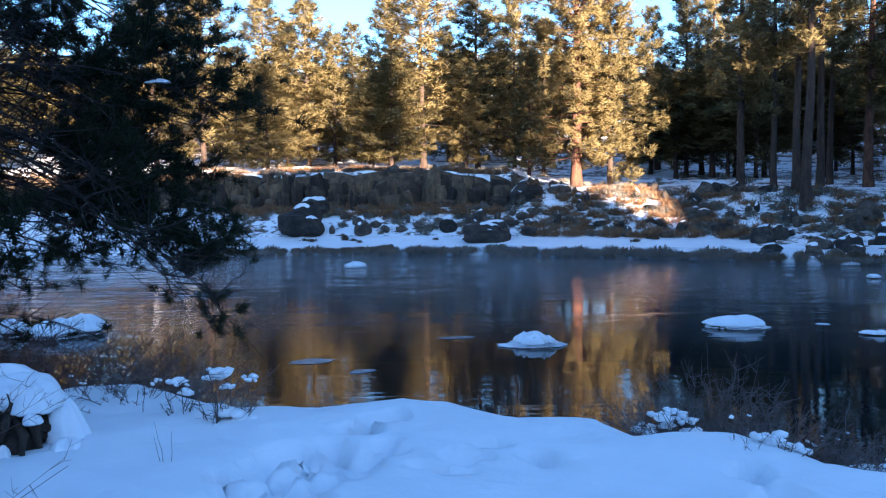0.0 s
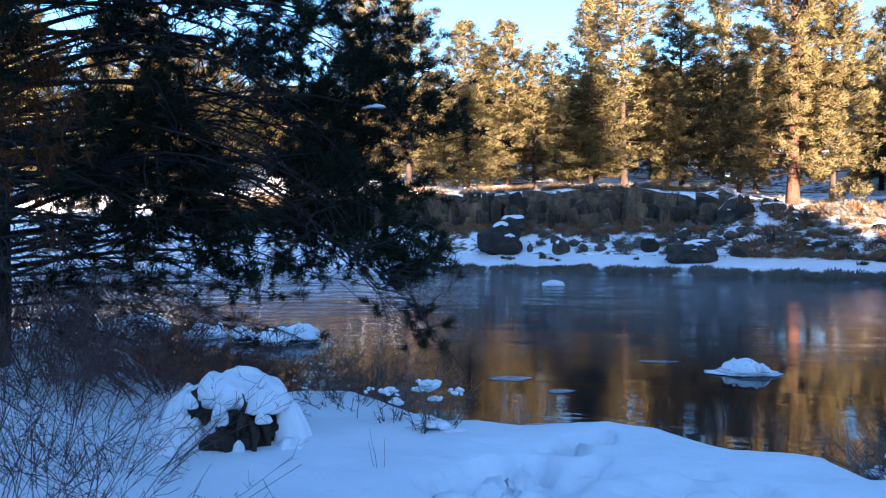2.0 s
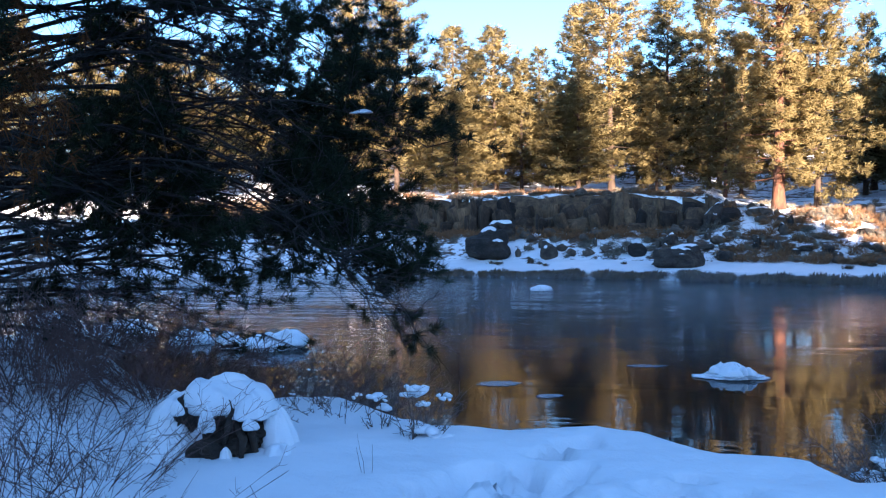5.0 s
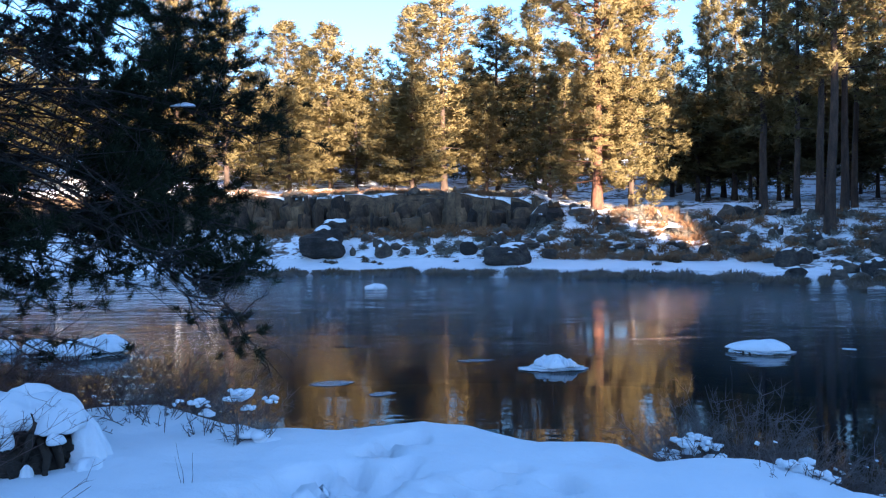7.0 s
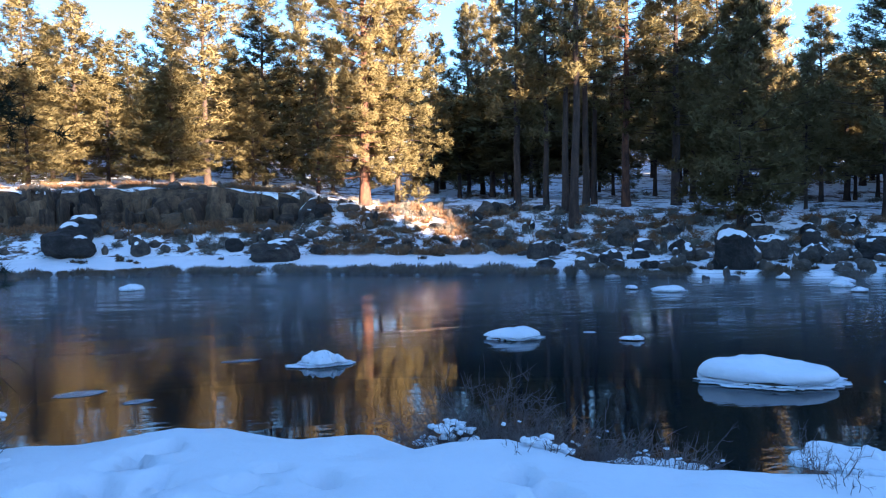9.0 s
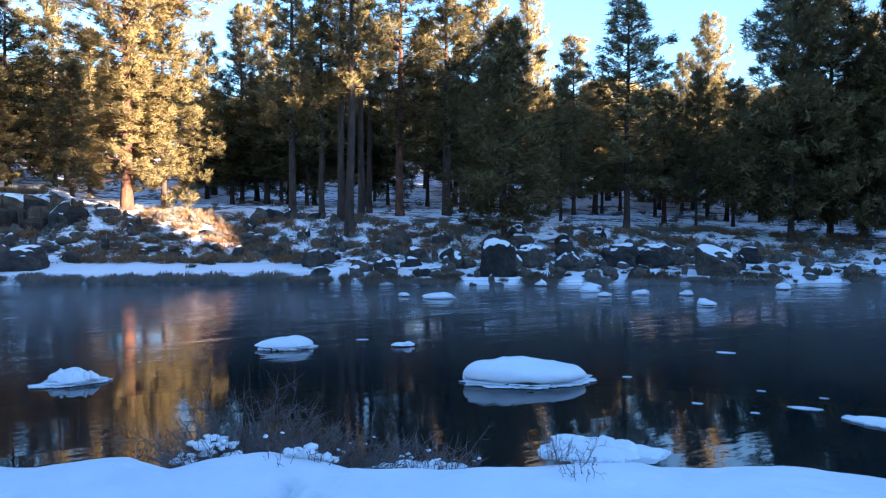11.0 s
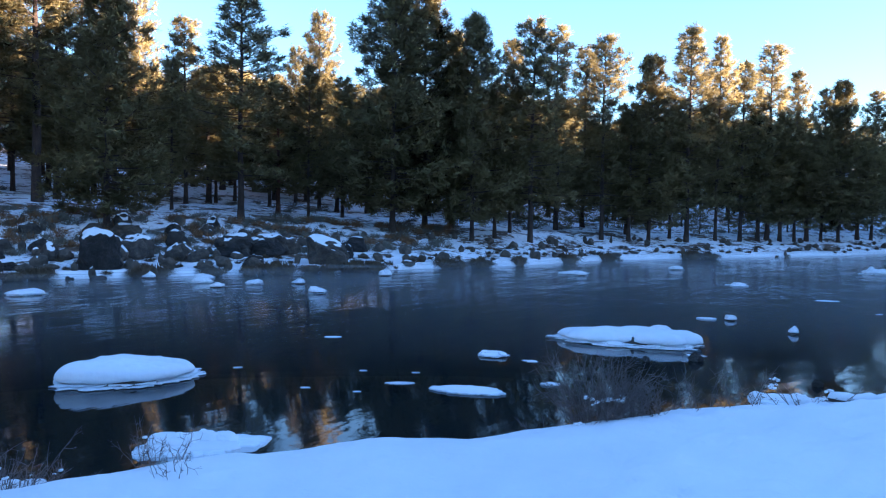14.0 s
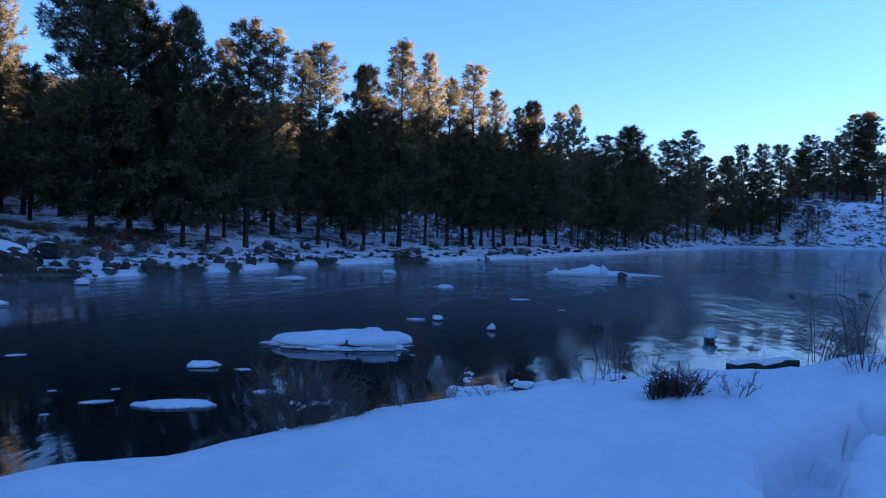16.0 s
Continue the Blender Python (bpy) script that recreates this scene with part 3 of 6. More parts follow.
pine("stem", -37.7, 72.3, 19.6, 4.4, "tall ponderosa pine with sunlit golden-green needles")
pine("stem", -40.9, 66.3, 14.4, 4.4, "tall ponderosa pine with sunlit golden-green needles")
pine("stem", -40.0, 60.3, 10.6, 3.0, "dark shaded pine with bare lower trunk")
pine("stem", -44.6, 54.3, 15.5, 5.6, "dark shaded pine with bare lower trunk")
pine("stem", -42.9, 74.3, 11.5, 3.8, "dark shaded pine with bare lower trunk")
pine("stem", -50.1, 72.3, 17.4, 4.4, "golden sunlit pine glowing beside the bank")
pine("stem", -48.4, 80.3, 15.4, 3.5, "tall ponderosa pine with sunlit golden-green needles")
pine("stem", -49.3, 57.3, 10.8, 2.7, "dark shaded pine with bare lower trunk")
pine("stem", -47.2, 62.3, 9.7, 4.7, "broad dark pine with branches almost to the snow", red=True)
pine("stem", -51.7, 62.3, 10.7, 3.4, "dark shaded pine with bare lower trunk")
pine("stem", -53.4, 70.3, 9.2, 3.6, "dark shaded pine with bare lower trunk")
pine("dense", -55.4, 55.3, 16.7, 6.8, "broad dense dark pine at the river bank")
pine("dense", -57.7, 58.3, 17.6, 6.3, "broad dense dark pine at the river bank")
pine("dense", -61.1, 56.2, 15.5, 4.9, "broad dense dark pine at the river bank")
pine("stem", -59.7, 62.3, 15.0, 5.4, "broad dark pine with branches almost to the snow")
pine("stem", -65.3, 59.1, 16.1, 4.9, "tall ponderosa pine with sunlit golden-green needles")
pine("stem", -63.9, 61.3, 14.5, 3.5, "dark shaded pine with bare lower trunk")
pine("stem", -62.8, 58.3, 11.1, 3.8, "broad dark pine with branches almost to the snow")
pine("spire", -67.2, 67.3, 16.6, 3.6, "slender sunlit pine with a narrow pointed crown")
pine("spire", -69.1, 73.3, 16.1, 3.0, "slender sunlit pine with a narrow pointed crown")
pine("open", -70.4, 65.7, 16.1, 5.0, "tall ponderosa pine with sunlit golden-green needles")
pine("stem", -72.3, 67.6, 10.6, 4.4, "broad dark pine with branches almost to the snow")
pine("dense", -73.7, 69.0, 15.2, 4.7, "broad dense dark pine at the river bank")
pine("stem", -76.2, 71.6, 18.1, 5.4, "tall ponderosa pine with sunlit golden-green needles")
pine("stem", -78.1, 73.5, 17.5, 3.9, "tall ponderosa pine with sunlit golden-green needles")
pine("stem", -79.7, 75.8, 15.7, 4.6, "golden sunlit pine glowing beside the bank")
pine("spire", -81.4, 78.4, 17.5, 3.7, "slender sunlit pine with a narrow pointed crown")
pine("stem", -82.2, 79.5, 11.3, 4.6, "tall ponderosa pine with sunlit golden-green needles")
pine("stem", -83.1, 81.0, 15.6, 3.6, "dark shaded pine with bare lower trunk")
pine("dense", -85.7, 84.9, 15.0, 4.9, "broad dense dark pine at the river bank")
pine("stem", -84.7, 83.4, 14.2, 3.6, "dark shaded pine with bare lower trunk")
pine("stem", -87.6, 91.0, 14.8, 4.1, "dark shaded pine with bare lower trunk")
pine("stem", -88.7, 94.2, 16.1, 3.5, "tall ponderosa pine with sunlit golden-green needles")
pine("stem", -72.1, 70.3, 11.1, 4.1, "broad dark pine with branches almost to the snow")
pine("stem", -75.1, 72.3, 12.3, 3.7, "broad dark pine with branches almost to the snow")
pine("stem", -80.8, 77.5, 9.4, 5.0, "broad dark pine with branches almost to the snow")
pine("stem", -83.8, 81.9, 9.2, 5.3, "broad dark pine with branches almost to the snow")
pine("stem", -86.8, 88.4, 9.6, 5.1, "broad dark pine with branches almost to the snow")
pine("stem", -89.9, 98.0, 11.2, 4.9, "broad dark pine with branches almost to the snow")
pine("stem", -90.9, 101.2, 13.4, 6.0, "tall ponderosa pine with sunlit golden-green needles")
pine("dense", -92.5, 106.2, 15.0, 6.9, "broad dense dark pine at the river bank")
pine("stem", -93.7, 114.2, 12.8, 4.1, "broad dark pine with branches almost to the snow")
pine("stem", -95.2, 123.4, 15.1, 6.6, "broad dense dark pine at the river bank")
pine("stem", -96.7, 133.6, 17.4, 6.4, "tall ponderosa pine with sunlit golden-green needles")
pine("stem", -97.8, 141.6, 13.7, 6.1, "broad dark pine with branches almost to the snow")
pine("stem", -94.0, 115.7, 10.2, 5.0, "broad dark pine with branches almost to the snow")
pine("dense", -99.2, 151.1, 14.1, 6.5, "broad dense dark pine at the river bank")
pine("stem", -100.1, 157.0, 16.5, 5.2, "dark shaded pine with bare lower trunk")
pine("stem", -100.9, 158.7, 11.6, 5.7, "broad dark pine with branches almost to the snow")
pine("stem", -101.4, 160.0, 16.4, 5.1, "dark shaded pine with bare lower trunk")
pine("stem", -102.6, 162.7, 16.0, 7.3, "broad dense dark pine at the river bank")
pine("dense", -103.8, 170.3, 10.3, 6.1, "broad dense dark pine at the river bank")
pine("stem", -104.3, 186.3, 13.7, 7.0, "broad dark pine with branches almost to the snow")
pine("stem", -105.2, 188.3, 12.6, 6.0, "broad dark pine with branches almost to the snow")
pine("stem", -106.0, 192.3, 14.0, 5.0, "broad dark pine with branches almost to the snow")
pine("stem", -106.9, 196.3, 18.9, 7.6, "broad dark pine with branches almost to the snow")
pine("dense", -107.7, 196.3, 18.9, 8.5, "broad dense dark pine at the river bank")
pine("stem", -108.6, 190.3, 8.4, 5.5, "broad dark pine with branches almost to the snow")


# ---- woods further off, and unseen ones added to cast shade from the hill at the walker's back ----
def woods():
    rng = random.Random(5)
    for az in np.arange(34, -98, -1.0):
        d = float(far_shore(az)) + rng.uniform(44, 95)
        pine("far", az + rng.uniform(-0.5, 0.5), d, rng.uniform(8, 13), rng.uniform(5, 7.5), "distant pine in the wood behind the bank")
        if az < -14 and az > -96 and rng.random() < 0.5:
            d = float(far_shore(az)) + rng.uniform(28, 44)
            pine("far", az + rng.uniform(-0.6, 0.6), d, rng.uniform(6, 12), rng.uniform(3.5, 6), "smaller shaded pine between taller trunks")
    for az in np.arange(-62, -97, -1.7):
        d = float(far_shore(az)) + rng.uniform(12, 24)
        pine("under", az + rng.uniform(-0.4, 0.4), d, rng.uniform(2.5, 6), rng.uniform(2.2, 4.0), "young dark pine among taller trunks")
    for az in np.arange(-89, -106, -0.9):
        d = float(far_shore(az)) + rng.uniform(5, 12)
        pine("under", az + rng.uniform(-0.3, 0.3), d, rng.uniform(4.5, 8), rng.uniform(3.4, 5.0), "dark pine with boughs down to the bank")
    for az in np.arange(30, 52, 1.6):
        d = float(far_shore(az)) + rng.uniform(16, 34)
        pine("full", az + rng.uniform(-0.5, 0.5), d, rng.uniform(13, 19), rng.uniform(5, 7), "tall ponderosa pine with sunlit golden-green needles")
    # unseen pines along the hill's crest, added to break up the sunlight
    for s in np.arange(-60, 125, 4.6):
        s = s + rng.uniform(-1.5, 1.5)
        if -45 < s < 34 or (s > 36 and rng.random() < 0.65):
            continue
        u = max(58, 1.3 * s) + rng.uniform(-2, 10)
        x, y = SUN_H.x * u - SUN_H.y * s, SUN_H.y * u + SUN_H.x * s
        pine("far", math.degrees(math.atan2(-x, y)), math.hypot(x, y), rng.uniform(4, 7), rng.uniform(3, 5), "unseen pine added on the hill to shade the far bank")

    # unseen pines, each set to throw shade on a chosen part across the river
    for s, h, w in ((8.6, 9.5, 2.4), (17.2, 9.5, 3.6), (25.0, 9.5, 2.2), (36.0, 5.0, 4.0)):
        u = 58.0
        x, y = SUN_H.x * u - SUN_H.y * s, SUN_H.y * u + SUN_H.x * s
        pine("dense", math.degrees(math.atan2(-x, y)), math.hypot(x, y), h, w, "unseen pine added on the hill to shade the far bank")


woods()


# ---- rocks ----
def rock_mesh(name, seed, sub=3, rough=0.22, mat=None, planes=16, blocky=False):
    """A broken boulder about 1 across, its foot at z = 0, with flattened faces."""
    rng = random.Random(seed)
    bm = bmesh.new()
    bmesh.ops.create_icosphere(bm, subdivisions=sub, radius=0.5)
    cuts = []
    for _ in range(planes):
        n = Vector((rng.uniform(-1, 1), rng.uniform(-1, 1), rng.uniform(-0.35, 1))).normalized()
        cuts.append((n, rng.uniform(0.24, 0.40)))
    if blocky:
        cuts = []
        t = rng.uniform(0, 6)
        for a in (0, 1.4, 2.9, 4.4, 0.7, 3.8):
            cuts.append((Vector((math.cos(a + t), math.sin(a + t), rng.uniform(-0.1, 0.5))).normalized(), rng.uniform(0.24, 0.36)))
        for _ in range(3):
            cuts.append((Vector((rng.uniform(-0.6, 0.6), rng.uniform(-0.6, 0.6), 1)).normalized(), rng.uniform(0.22, 0.33)))
    off = Vector((seed * 3.1, seed * 1.7, 0))
    for v in bm.verts:
        p = v.co.copy()
        for n, c in cuts:
            d = p.dot(n) - c
            if d > 0:
                p -= n * d * 0.97
        p += v.normal * rough * 0.30 * noise.noise(p * 3.2 + off) + v.normal * rough * 0.2 * noise.noise(p * 9.0 + off)
        v.co = p
    low = min(v.co.z for v in bm.verts)
    for v in bm.verts:
        v.co.z = max(v.co.z - low - 0.12, -0.05)
    top = max(v.co.z for v in bm.verts)
    for v in bm.verts:
        v.co.z /= top
    me = bpy.data.meshes.new(name)
    bm.to_mesh(me)
    # snow lying on the upward faces
    bm.normal_update()
    lift = 0.07
    keep = [f for f in bm.faces if f.normal.z > 0.5 and f.calc_center_median().z > 0.4]
    drop = [f for f in bm.faces if f not in set(keep)]
    bmesh.ops.delete(bm, geom=drop, context="FACES")
    for v in bm.verts:
        edge = any(e.is_boundary for e in v.link_edges)
        v.co += Vector((0, 0, -0.01)) if edge else Vector((0, 0, lift + 0.03 * noise.noise(v.co * 5 + off)))
    bmesh.ops.smooth_vert(bm, verts=bm.verts, factor=0.4, use_axis_x=True, use_axis_y=True, use_axis_z=True)
    cap = bpy.data.meshes.new(name + "_snow")
    bm.to_mesh(cap)
    bm.free()
    me.materials.append(mat or BASALT)
    cap.materials.append(SNOW)
    for p in cap.polygons:
        p.use_smooth = True
    return me, cap


ROCKS = [rock_mesh("rock", s + 1) for s in range(7)]
BLOCKY = [rock_mesh("boulder", s + 71, rough=0.3, blocky=True) for s in range(5)]
SMALL_ROCKS = [rock_mesh("stone", s + 31, sub=2) for s in range(5)]


def boulder(az, d, width, height, snow=True, turn=None, label="dark basalt boulder with snow on top", small=False, depth=0.8, name="boulder"):
    p = at(az, d)
    p.z = ground_z(p.x, p.y) - 0.10 * height
    k = int(abs(az * 13.7 + d * 3.1))
    me, cap = (SMALL_ROCKS[k % 5] if small else (BLOCKY[k % 5] if k % 3 == 0 else ROCKS[k % 7]))
    thing = new(name)
    thing.matrix_basis = Matrix.Translation(p) @ Matrix.Rotation(radians(az) + (k * 1.3 if turn is None else turn), 4, "Z") @ Matrix.Diagonal((width * 1.12, width * depth * 1.12, height * 1.08, 1))
    under("stone", me, thing)
    if snow and len(cap.polygons):
        under("snow_cap", cap, thing, "cap of fresh snow")
    return tagged(thing, label, "boulder", "boulders of the river bank")


def big_boulder(az, d, width, height, depth, seed, lean=0.0, label="large blocky basalt boulder with snow lying on top"):
    """A worn block of basalt: squared sides, broken edges, a sloping top under snow."""
    off = Vector((seed * 3.7, seed * 1.3, 5))
    bm = bmesh.new()
    bmesh.ops.create_icosphere(bm, subdivisions=4, radius=1.0)
    for v in bm.verts:
        n = v.co.normalized()
        k = (abs(n.x) ** 3.2 + abs(n.y) ** 3.2 + abs(n.z) ** 3.2) ** (-1 / 3.2)
        p = n * k * 0.5
        p *= 1 + 0.34 * noise.noise(p * 1.6 + off) + 0.22 * noise.noise(p * 4 + off) + 0.08 * noise.noise(p * 10 + off)
        crack = abs(noise.noise(p * 2.6 + off * 2))
        p *= 1 - 0.06 * max(0.0, 1 - crack * 9)
        p.z = p.z * (1 + lean * p.x) + 0.42
        v.co = Vector((p.x, p.y, max(p.z, -0.1)))
    me = bpy.data.meshes.new("boulder")
    bm.to_mesh(me)
    bm.normal_update()
    drop = [f for f in bm.faces if f.normal.z < 0.55 or f.calc_center_median().z < 0.42 or noise.noise(f.calc_center_median() * 1.8 + off) < -0.25]
    bmesh.ops.delete(bm, geom=drop, context="FACES")
    for v in bm.verts:
        edge = any(e.is_boundary for e in v.link_edges)
        v.co.z += -0.02 if edge else 0.07
    bmesh.ops.smooth_vert(bm, verts=bm.verts, factor=0.5, use_axis_x=True, use_axis_y=True, use_axis_z=True)
    cap = bpy.data.meshes.new("boulder_snow")
    bm.to_mesh(cap)
    bm.free()
    me.materials.append(BASALT)
    cap.materials.append(SNOW)
    for p in cap.polygons:
        p.use_smooth = True
    p = at(az, d)
    p.z = ground_z(p.x, p.y) - 0.06 * height
    thing = new("boulder")
    thing.matrix_basis = Matrix.Translation(p) @ Matrix.Rotation(radians(az), 4, "Z") @ Matrix.Diagonal((width, depth, height, 1))
    under("stone", me, thing)
    if len(cap.polygons):
        under("snow_cap", cap, thing, "cap of fresh snow")
    return tagged(thing, label, "boulder", "boulders of the river bank")


def pillow(name, seed, mat, n=64, flat=False, dome=0.0):
    """A snow pillow 1 across and 1 high on z = 0: uneven outline, sloping lumpy top, steep edges cut back underneath."""
    off = Vector((seed * 5.3, seed * 1.9, 2))
    if flat:
        steps = [(0.4, 1.0), (0.75, 1.0), (0.93, 1.0), (1.0, 0.75), (1.0, 0.25), (0.94, -0.2)]
    else:
        steps = [(0.12, 1.0), (0.25, 0.99), (0.38, 0.97), (0.5, 0.95), (0.61, 0.92), (0.70, 0.88), (0.78, 0.82), (0.85, 0.73), (0.905, 0.61), (0.945, 0.47), (0.965, 0.32), (0.96, 0.19), (0.92, 0.09), (0.84, 0.03), (0.7, 0.0)]
    verts = [(0, 0, 1 + (0.22 * noise.noise(off) if not flat else 0))]
    for rho, z in steps:
        for i in range(n):
            a = 2 * math.pi * i / n
            c = Vector((math.cos(a), math.sin(a), 0))
            jag = 0.22 if flat else 0.06
            edge = 0.5 * (1 + 0.26 * noise.noise(c * 1.0 + off) + 0.15 * noise.noise(c * 2.7 + off) + jag * noise.noise(c * 7 + off) + (0.12 * noise.noise(c * 19 + off) if flat else 0.03 * noise.noise(c * 15 + off)))
            q = c * edge * rho
            zz = z
            if not flat:
                lumps = 0.30 * noise.noise(q * 2.2 + off) + 0.16 * noise.noise(q * 6 + off) + 0.06 * noise.noise(q * 13 + off)
                zz = z * (1 - dome * rho * rho) * (1 + lumps) + z * (0.55 * q.x * math.sin(seed * 2.3) + 0.25 * q.y)
                if z < 0.35:
                    zz += 0.10 * noise.noise(c * 6 + off)
            verts.append((q.x, q.y, zz))
    me = bpy.data.meshes.new(name)
    fs = [(0, 1 + i, 1 + (i + 1) % n) for i in range(n)]
    for j in range(len(steps) - 1):
        b = 1 + j * n
        fs += [(b + i, b + n + i, b + n + (i + 1) % n, b + (i + 1) % n) for i in range(n)]
    if not flat:
        fs.append(tuple(range(len(verts) - n, len(verts))))
    me.from_pydata(verts, [], fs)
    me.materials.append(mat)
    if not flat:
        for p in me.polygons:
            p.use_smooth = True
    return me


PILLOWS = [pillow("snow_pillow", s + 2, SNOW) for s in range(6)]
DOMES = [pillow("snow_dome", s + 12, SNOW, dome=0.5) for s in range(6)]
RIMS = [pillow("ice_rim", s + 40, ICE, n=90, flat=True) for s in range(4)]
SUNKEN = [pillow("sunken_ice", s + 50, WET_ICE, n=90, flat=True) for s in range(3)]


def snowy_rock(az, d, length, height, depth=0.6, turn=0.0, lobes=1, knobs=0, ledge=1.0):
    """A rock in the stream under a thick overhanging pillow of snow, with ledges of ice at the waterline."""
    k = int(abs(az * 11.3 + d * 7))
    rng = random.Random(k)
    big = length > 1.0
    depth = depth * 1.15
    height = max((0.55 if length > 1.2 else 0.7) * height, height - length * depth * 0.40 * EYE / d)
    thing = new("river_rock")
    thing.matrix_basis = Matrix.Translation(at(az, d + 0.45 * length * depth, 0)) @ Matrix.Rotation(radians(az + turn), 4, "Z")
    lift = 0.07 if length > 2 else (0.22 * height if big else 0.28 * height)
    stone = under("stone", ROCKS[k % 7][0], thing)
    stone.matrix_basis = Matrix.Translation((0, 0, -0.12)) @ Matrix.Diagonal((length * 0.92, length * depth * 0.95, lift + 0.5 * height + 0.12, 1))
    for i in range(lobes):
        x, w = (-0.01, 0.90) if lobes == 1 else ((-0.16, 0.60), (0.20, 0.56))[i]
        cap = under("snow_cap", (PILLOWS if length > 2.4 else DOMES)[(k + i) % 6], thing, "thick rounded pillow of snow")
        cap.matrix_basis = Matrix.Translation((length * x, 0.02 * i * length, lift)) @ Matrix.Diagonal((length * w / ledge ** 2, length * depth * 0.86, (height - lift) * (0.76 if length > 2.4 else 1.12) * (1 + 0.16 * i), 1))
    if not big and length > 0.45:
        for i in range(2):
            knob = under("snow_knob", PILLOWS[(k + i + 2) % 6], thing, "small lump of snow")
            knob.matrix_basis = Matrix.Translation((length * rng.uniform(-0.3, 0.3), length * depth * rng.uniform(-0.25, 0.1), height * 0.3)) @ Matrix.Diagonal((length * rng.uniform(0.25, 0.4), length * depth * 0.4, height * rng.uniform(0.6, 0.95), 1))
    if length > 2.4:
        for i in range(14):
            a = math.pi + math.pi * (i + rng.random()) / 14
            w = length * rng.uniform(0.05, 0.12)
            lump = under("ice_lump", PILLOWS[(k + i) % 6], thing, "lump of frozen spray")
            lump.matrix_basis = Matrix.Translation((0.43 * length * math.cos(a), 0.40 * length * depth * math.sin(a), 0.03)) @ Matrix.Rotation(rng.uniform(0, 6), 4, "Z") @ Matrix.Diagonal((w, w * rng.uniform(0.5, 1.0), rng.uniform(0.03, 0.08), 1))
    for i in range(knobs):
        knob = under("snow_knob", DOMES[(k + i) % 6], thing, "small lump of snow")
        w = length * rng.uniform(0.14, 0.26)
        knob.matrix_basis = Matrix.Translation((length * (-0.34 + 0.68 * (i + rng.uniform(0.1, 0.9)) / knobs) / ledge, length * depth * rng.uniform(-0.28, 0.12), lift + 0.1 * height)) @ Matrix.Rotation(rng.uniform(0, 6), 4, "Z") @ Matrix.Diagonal((w, w * rng.uniform(0.7, 1.0), height * rng.uniform(0.45, 0.95), 1))
    if length < 0.8 and d > 20:
        return tagged(thing, "small river stone capped with snow", "river rock", "rocks in the river")
    rim = under("ice_rim", RIMS[k % 4], thing, "jagged rim of white ice")
    rim.matrix_basis = Matrix.Translation((-0.02 * length, -0.02 * length * depth, 0.010)) @ Matrix.Diagonal((ledge * length * (0.95 if length > 2.4 else 0.86), length * depth * (0.93 if length > 2.4 else 0.84), 0.026 if big else 0.012, 1))
    if big:
        rim = under("ice_rim", RIMS[(k + 1) % 4], thing, "jagged rim of white ice")
        rim.matrix_basis = Matrix.Translation((0.02 * length, -0.01 * length, 0.05)) @ Matrix.Rotation(3.1, 4, "Z") @ Matrix.Diagonal((length * (0.9 if length > 2.4 else 0.82), length * depth * 0.82, 0.018, 1))
    return tagged(thing, "low river rock under a thick pillow of snow" if big else "small river stone capped with snow", "river rock", "rocks in the river")


def floe(az, d, length, height, depth=0.5, turn=0.0):
    k = int(abs(az * 11.3 + d * 7))
    thing = new("ice_floe")
    thing.matrix_basis = Matrix.Translation(at(az, d + 0.3 * length * depth, 0)) @ Matrix.Rotation(radians(az + turn), 4, "Z")
    ice = under("ice_plate", RIMS[k % 4], thing, "thin grey ice plate")
    ice.matrix_basis = Matrix.Diagonal((length, length * depth, 0.04, 1))
    snow = under("snow_cover", DOMES[k % 6], thing, "flat cover of snow")
    snow.matrix_basis = Matrix.Translation((0, 0, 0.02)) @ Matrix.Diagonal((length * 0.9, length * depth * 0.85, height * 0.35, 1))
    return tagged(thing, "flat snow-dusted ice over a sunken rock", "ice", "rocks in the river")


def sunken_ice(az, d, length, depth=0.5, turn=0.0):
    """A slab of grey ice awash over a hidden stone."""
    k = int(abs(az * 11.3 + d * 7))
    thing = new("sunken_ice", SUNKEN[k % 3])
    thing.matrix_basis = Matrix.Translation(at(az, d + 0.3 * length * depth, 0)) @ Matrix.Rotation(radians(az + turn), 4, "Z") @ Matrix.Diagonal((length, length * depth, 0.012, 1))
    return tagged(thing, "grey wet ice awash over a sunken stone", "ice", "rocks in the river")


def ice_fleck(az, d, length):
    """A small thin scrap of drifting ice."""
    k = int(abs(az * 11.3 + d * 7))
    thing = new("ice_fleck", RIMS[k % 4])
    thing.matrix_basis = Matrix.Translation(at(az, d, 0.0)) @ Matrix.Rotation(radians(az + k % 30 - 15), 4, "Z") @ Matrix.Diagonal((length, length * 0.45, 0.012, 1))
    return tagged(thing, "thin scrap of ice on the dark water", "ice", "ice scraps on the river")


def dark_stone(az, d, length, height, depth=0.8, turn=0.0):
    k = int(abs(az * 11.3 + d * 7))
    thing = new("wet_stone")
    thing.matrix_basis = Matrix.Translation(at(az, d + 0.4 * length, -0.05)) @ Matrix.Rotation(radians(az + turn), 4, "Z") @ Matrix.Diagonal((length, length * depth, height + 0.05, 1))
    under("stone", SMALL_ROCKS[k % 5][0], thing)
    return tagged(thing, "small wet dark stone in the river", "stone", "rocks in the river")


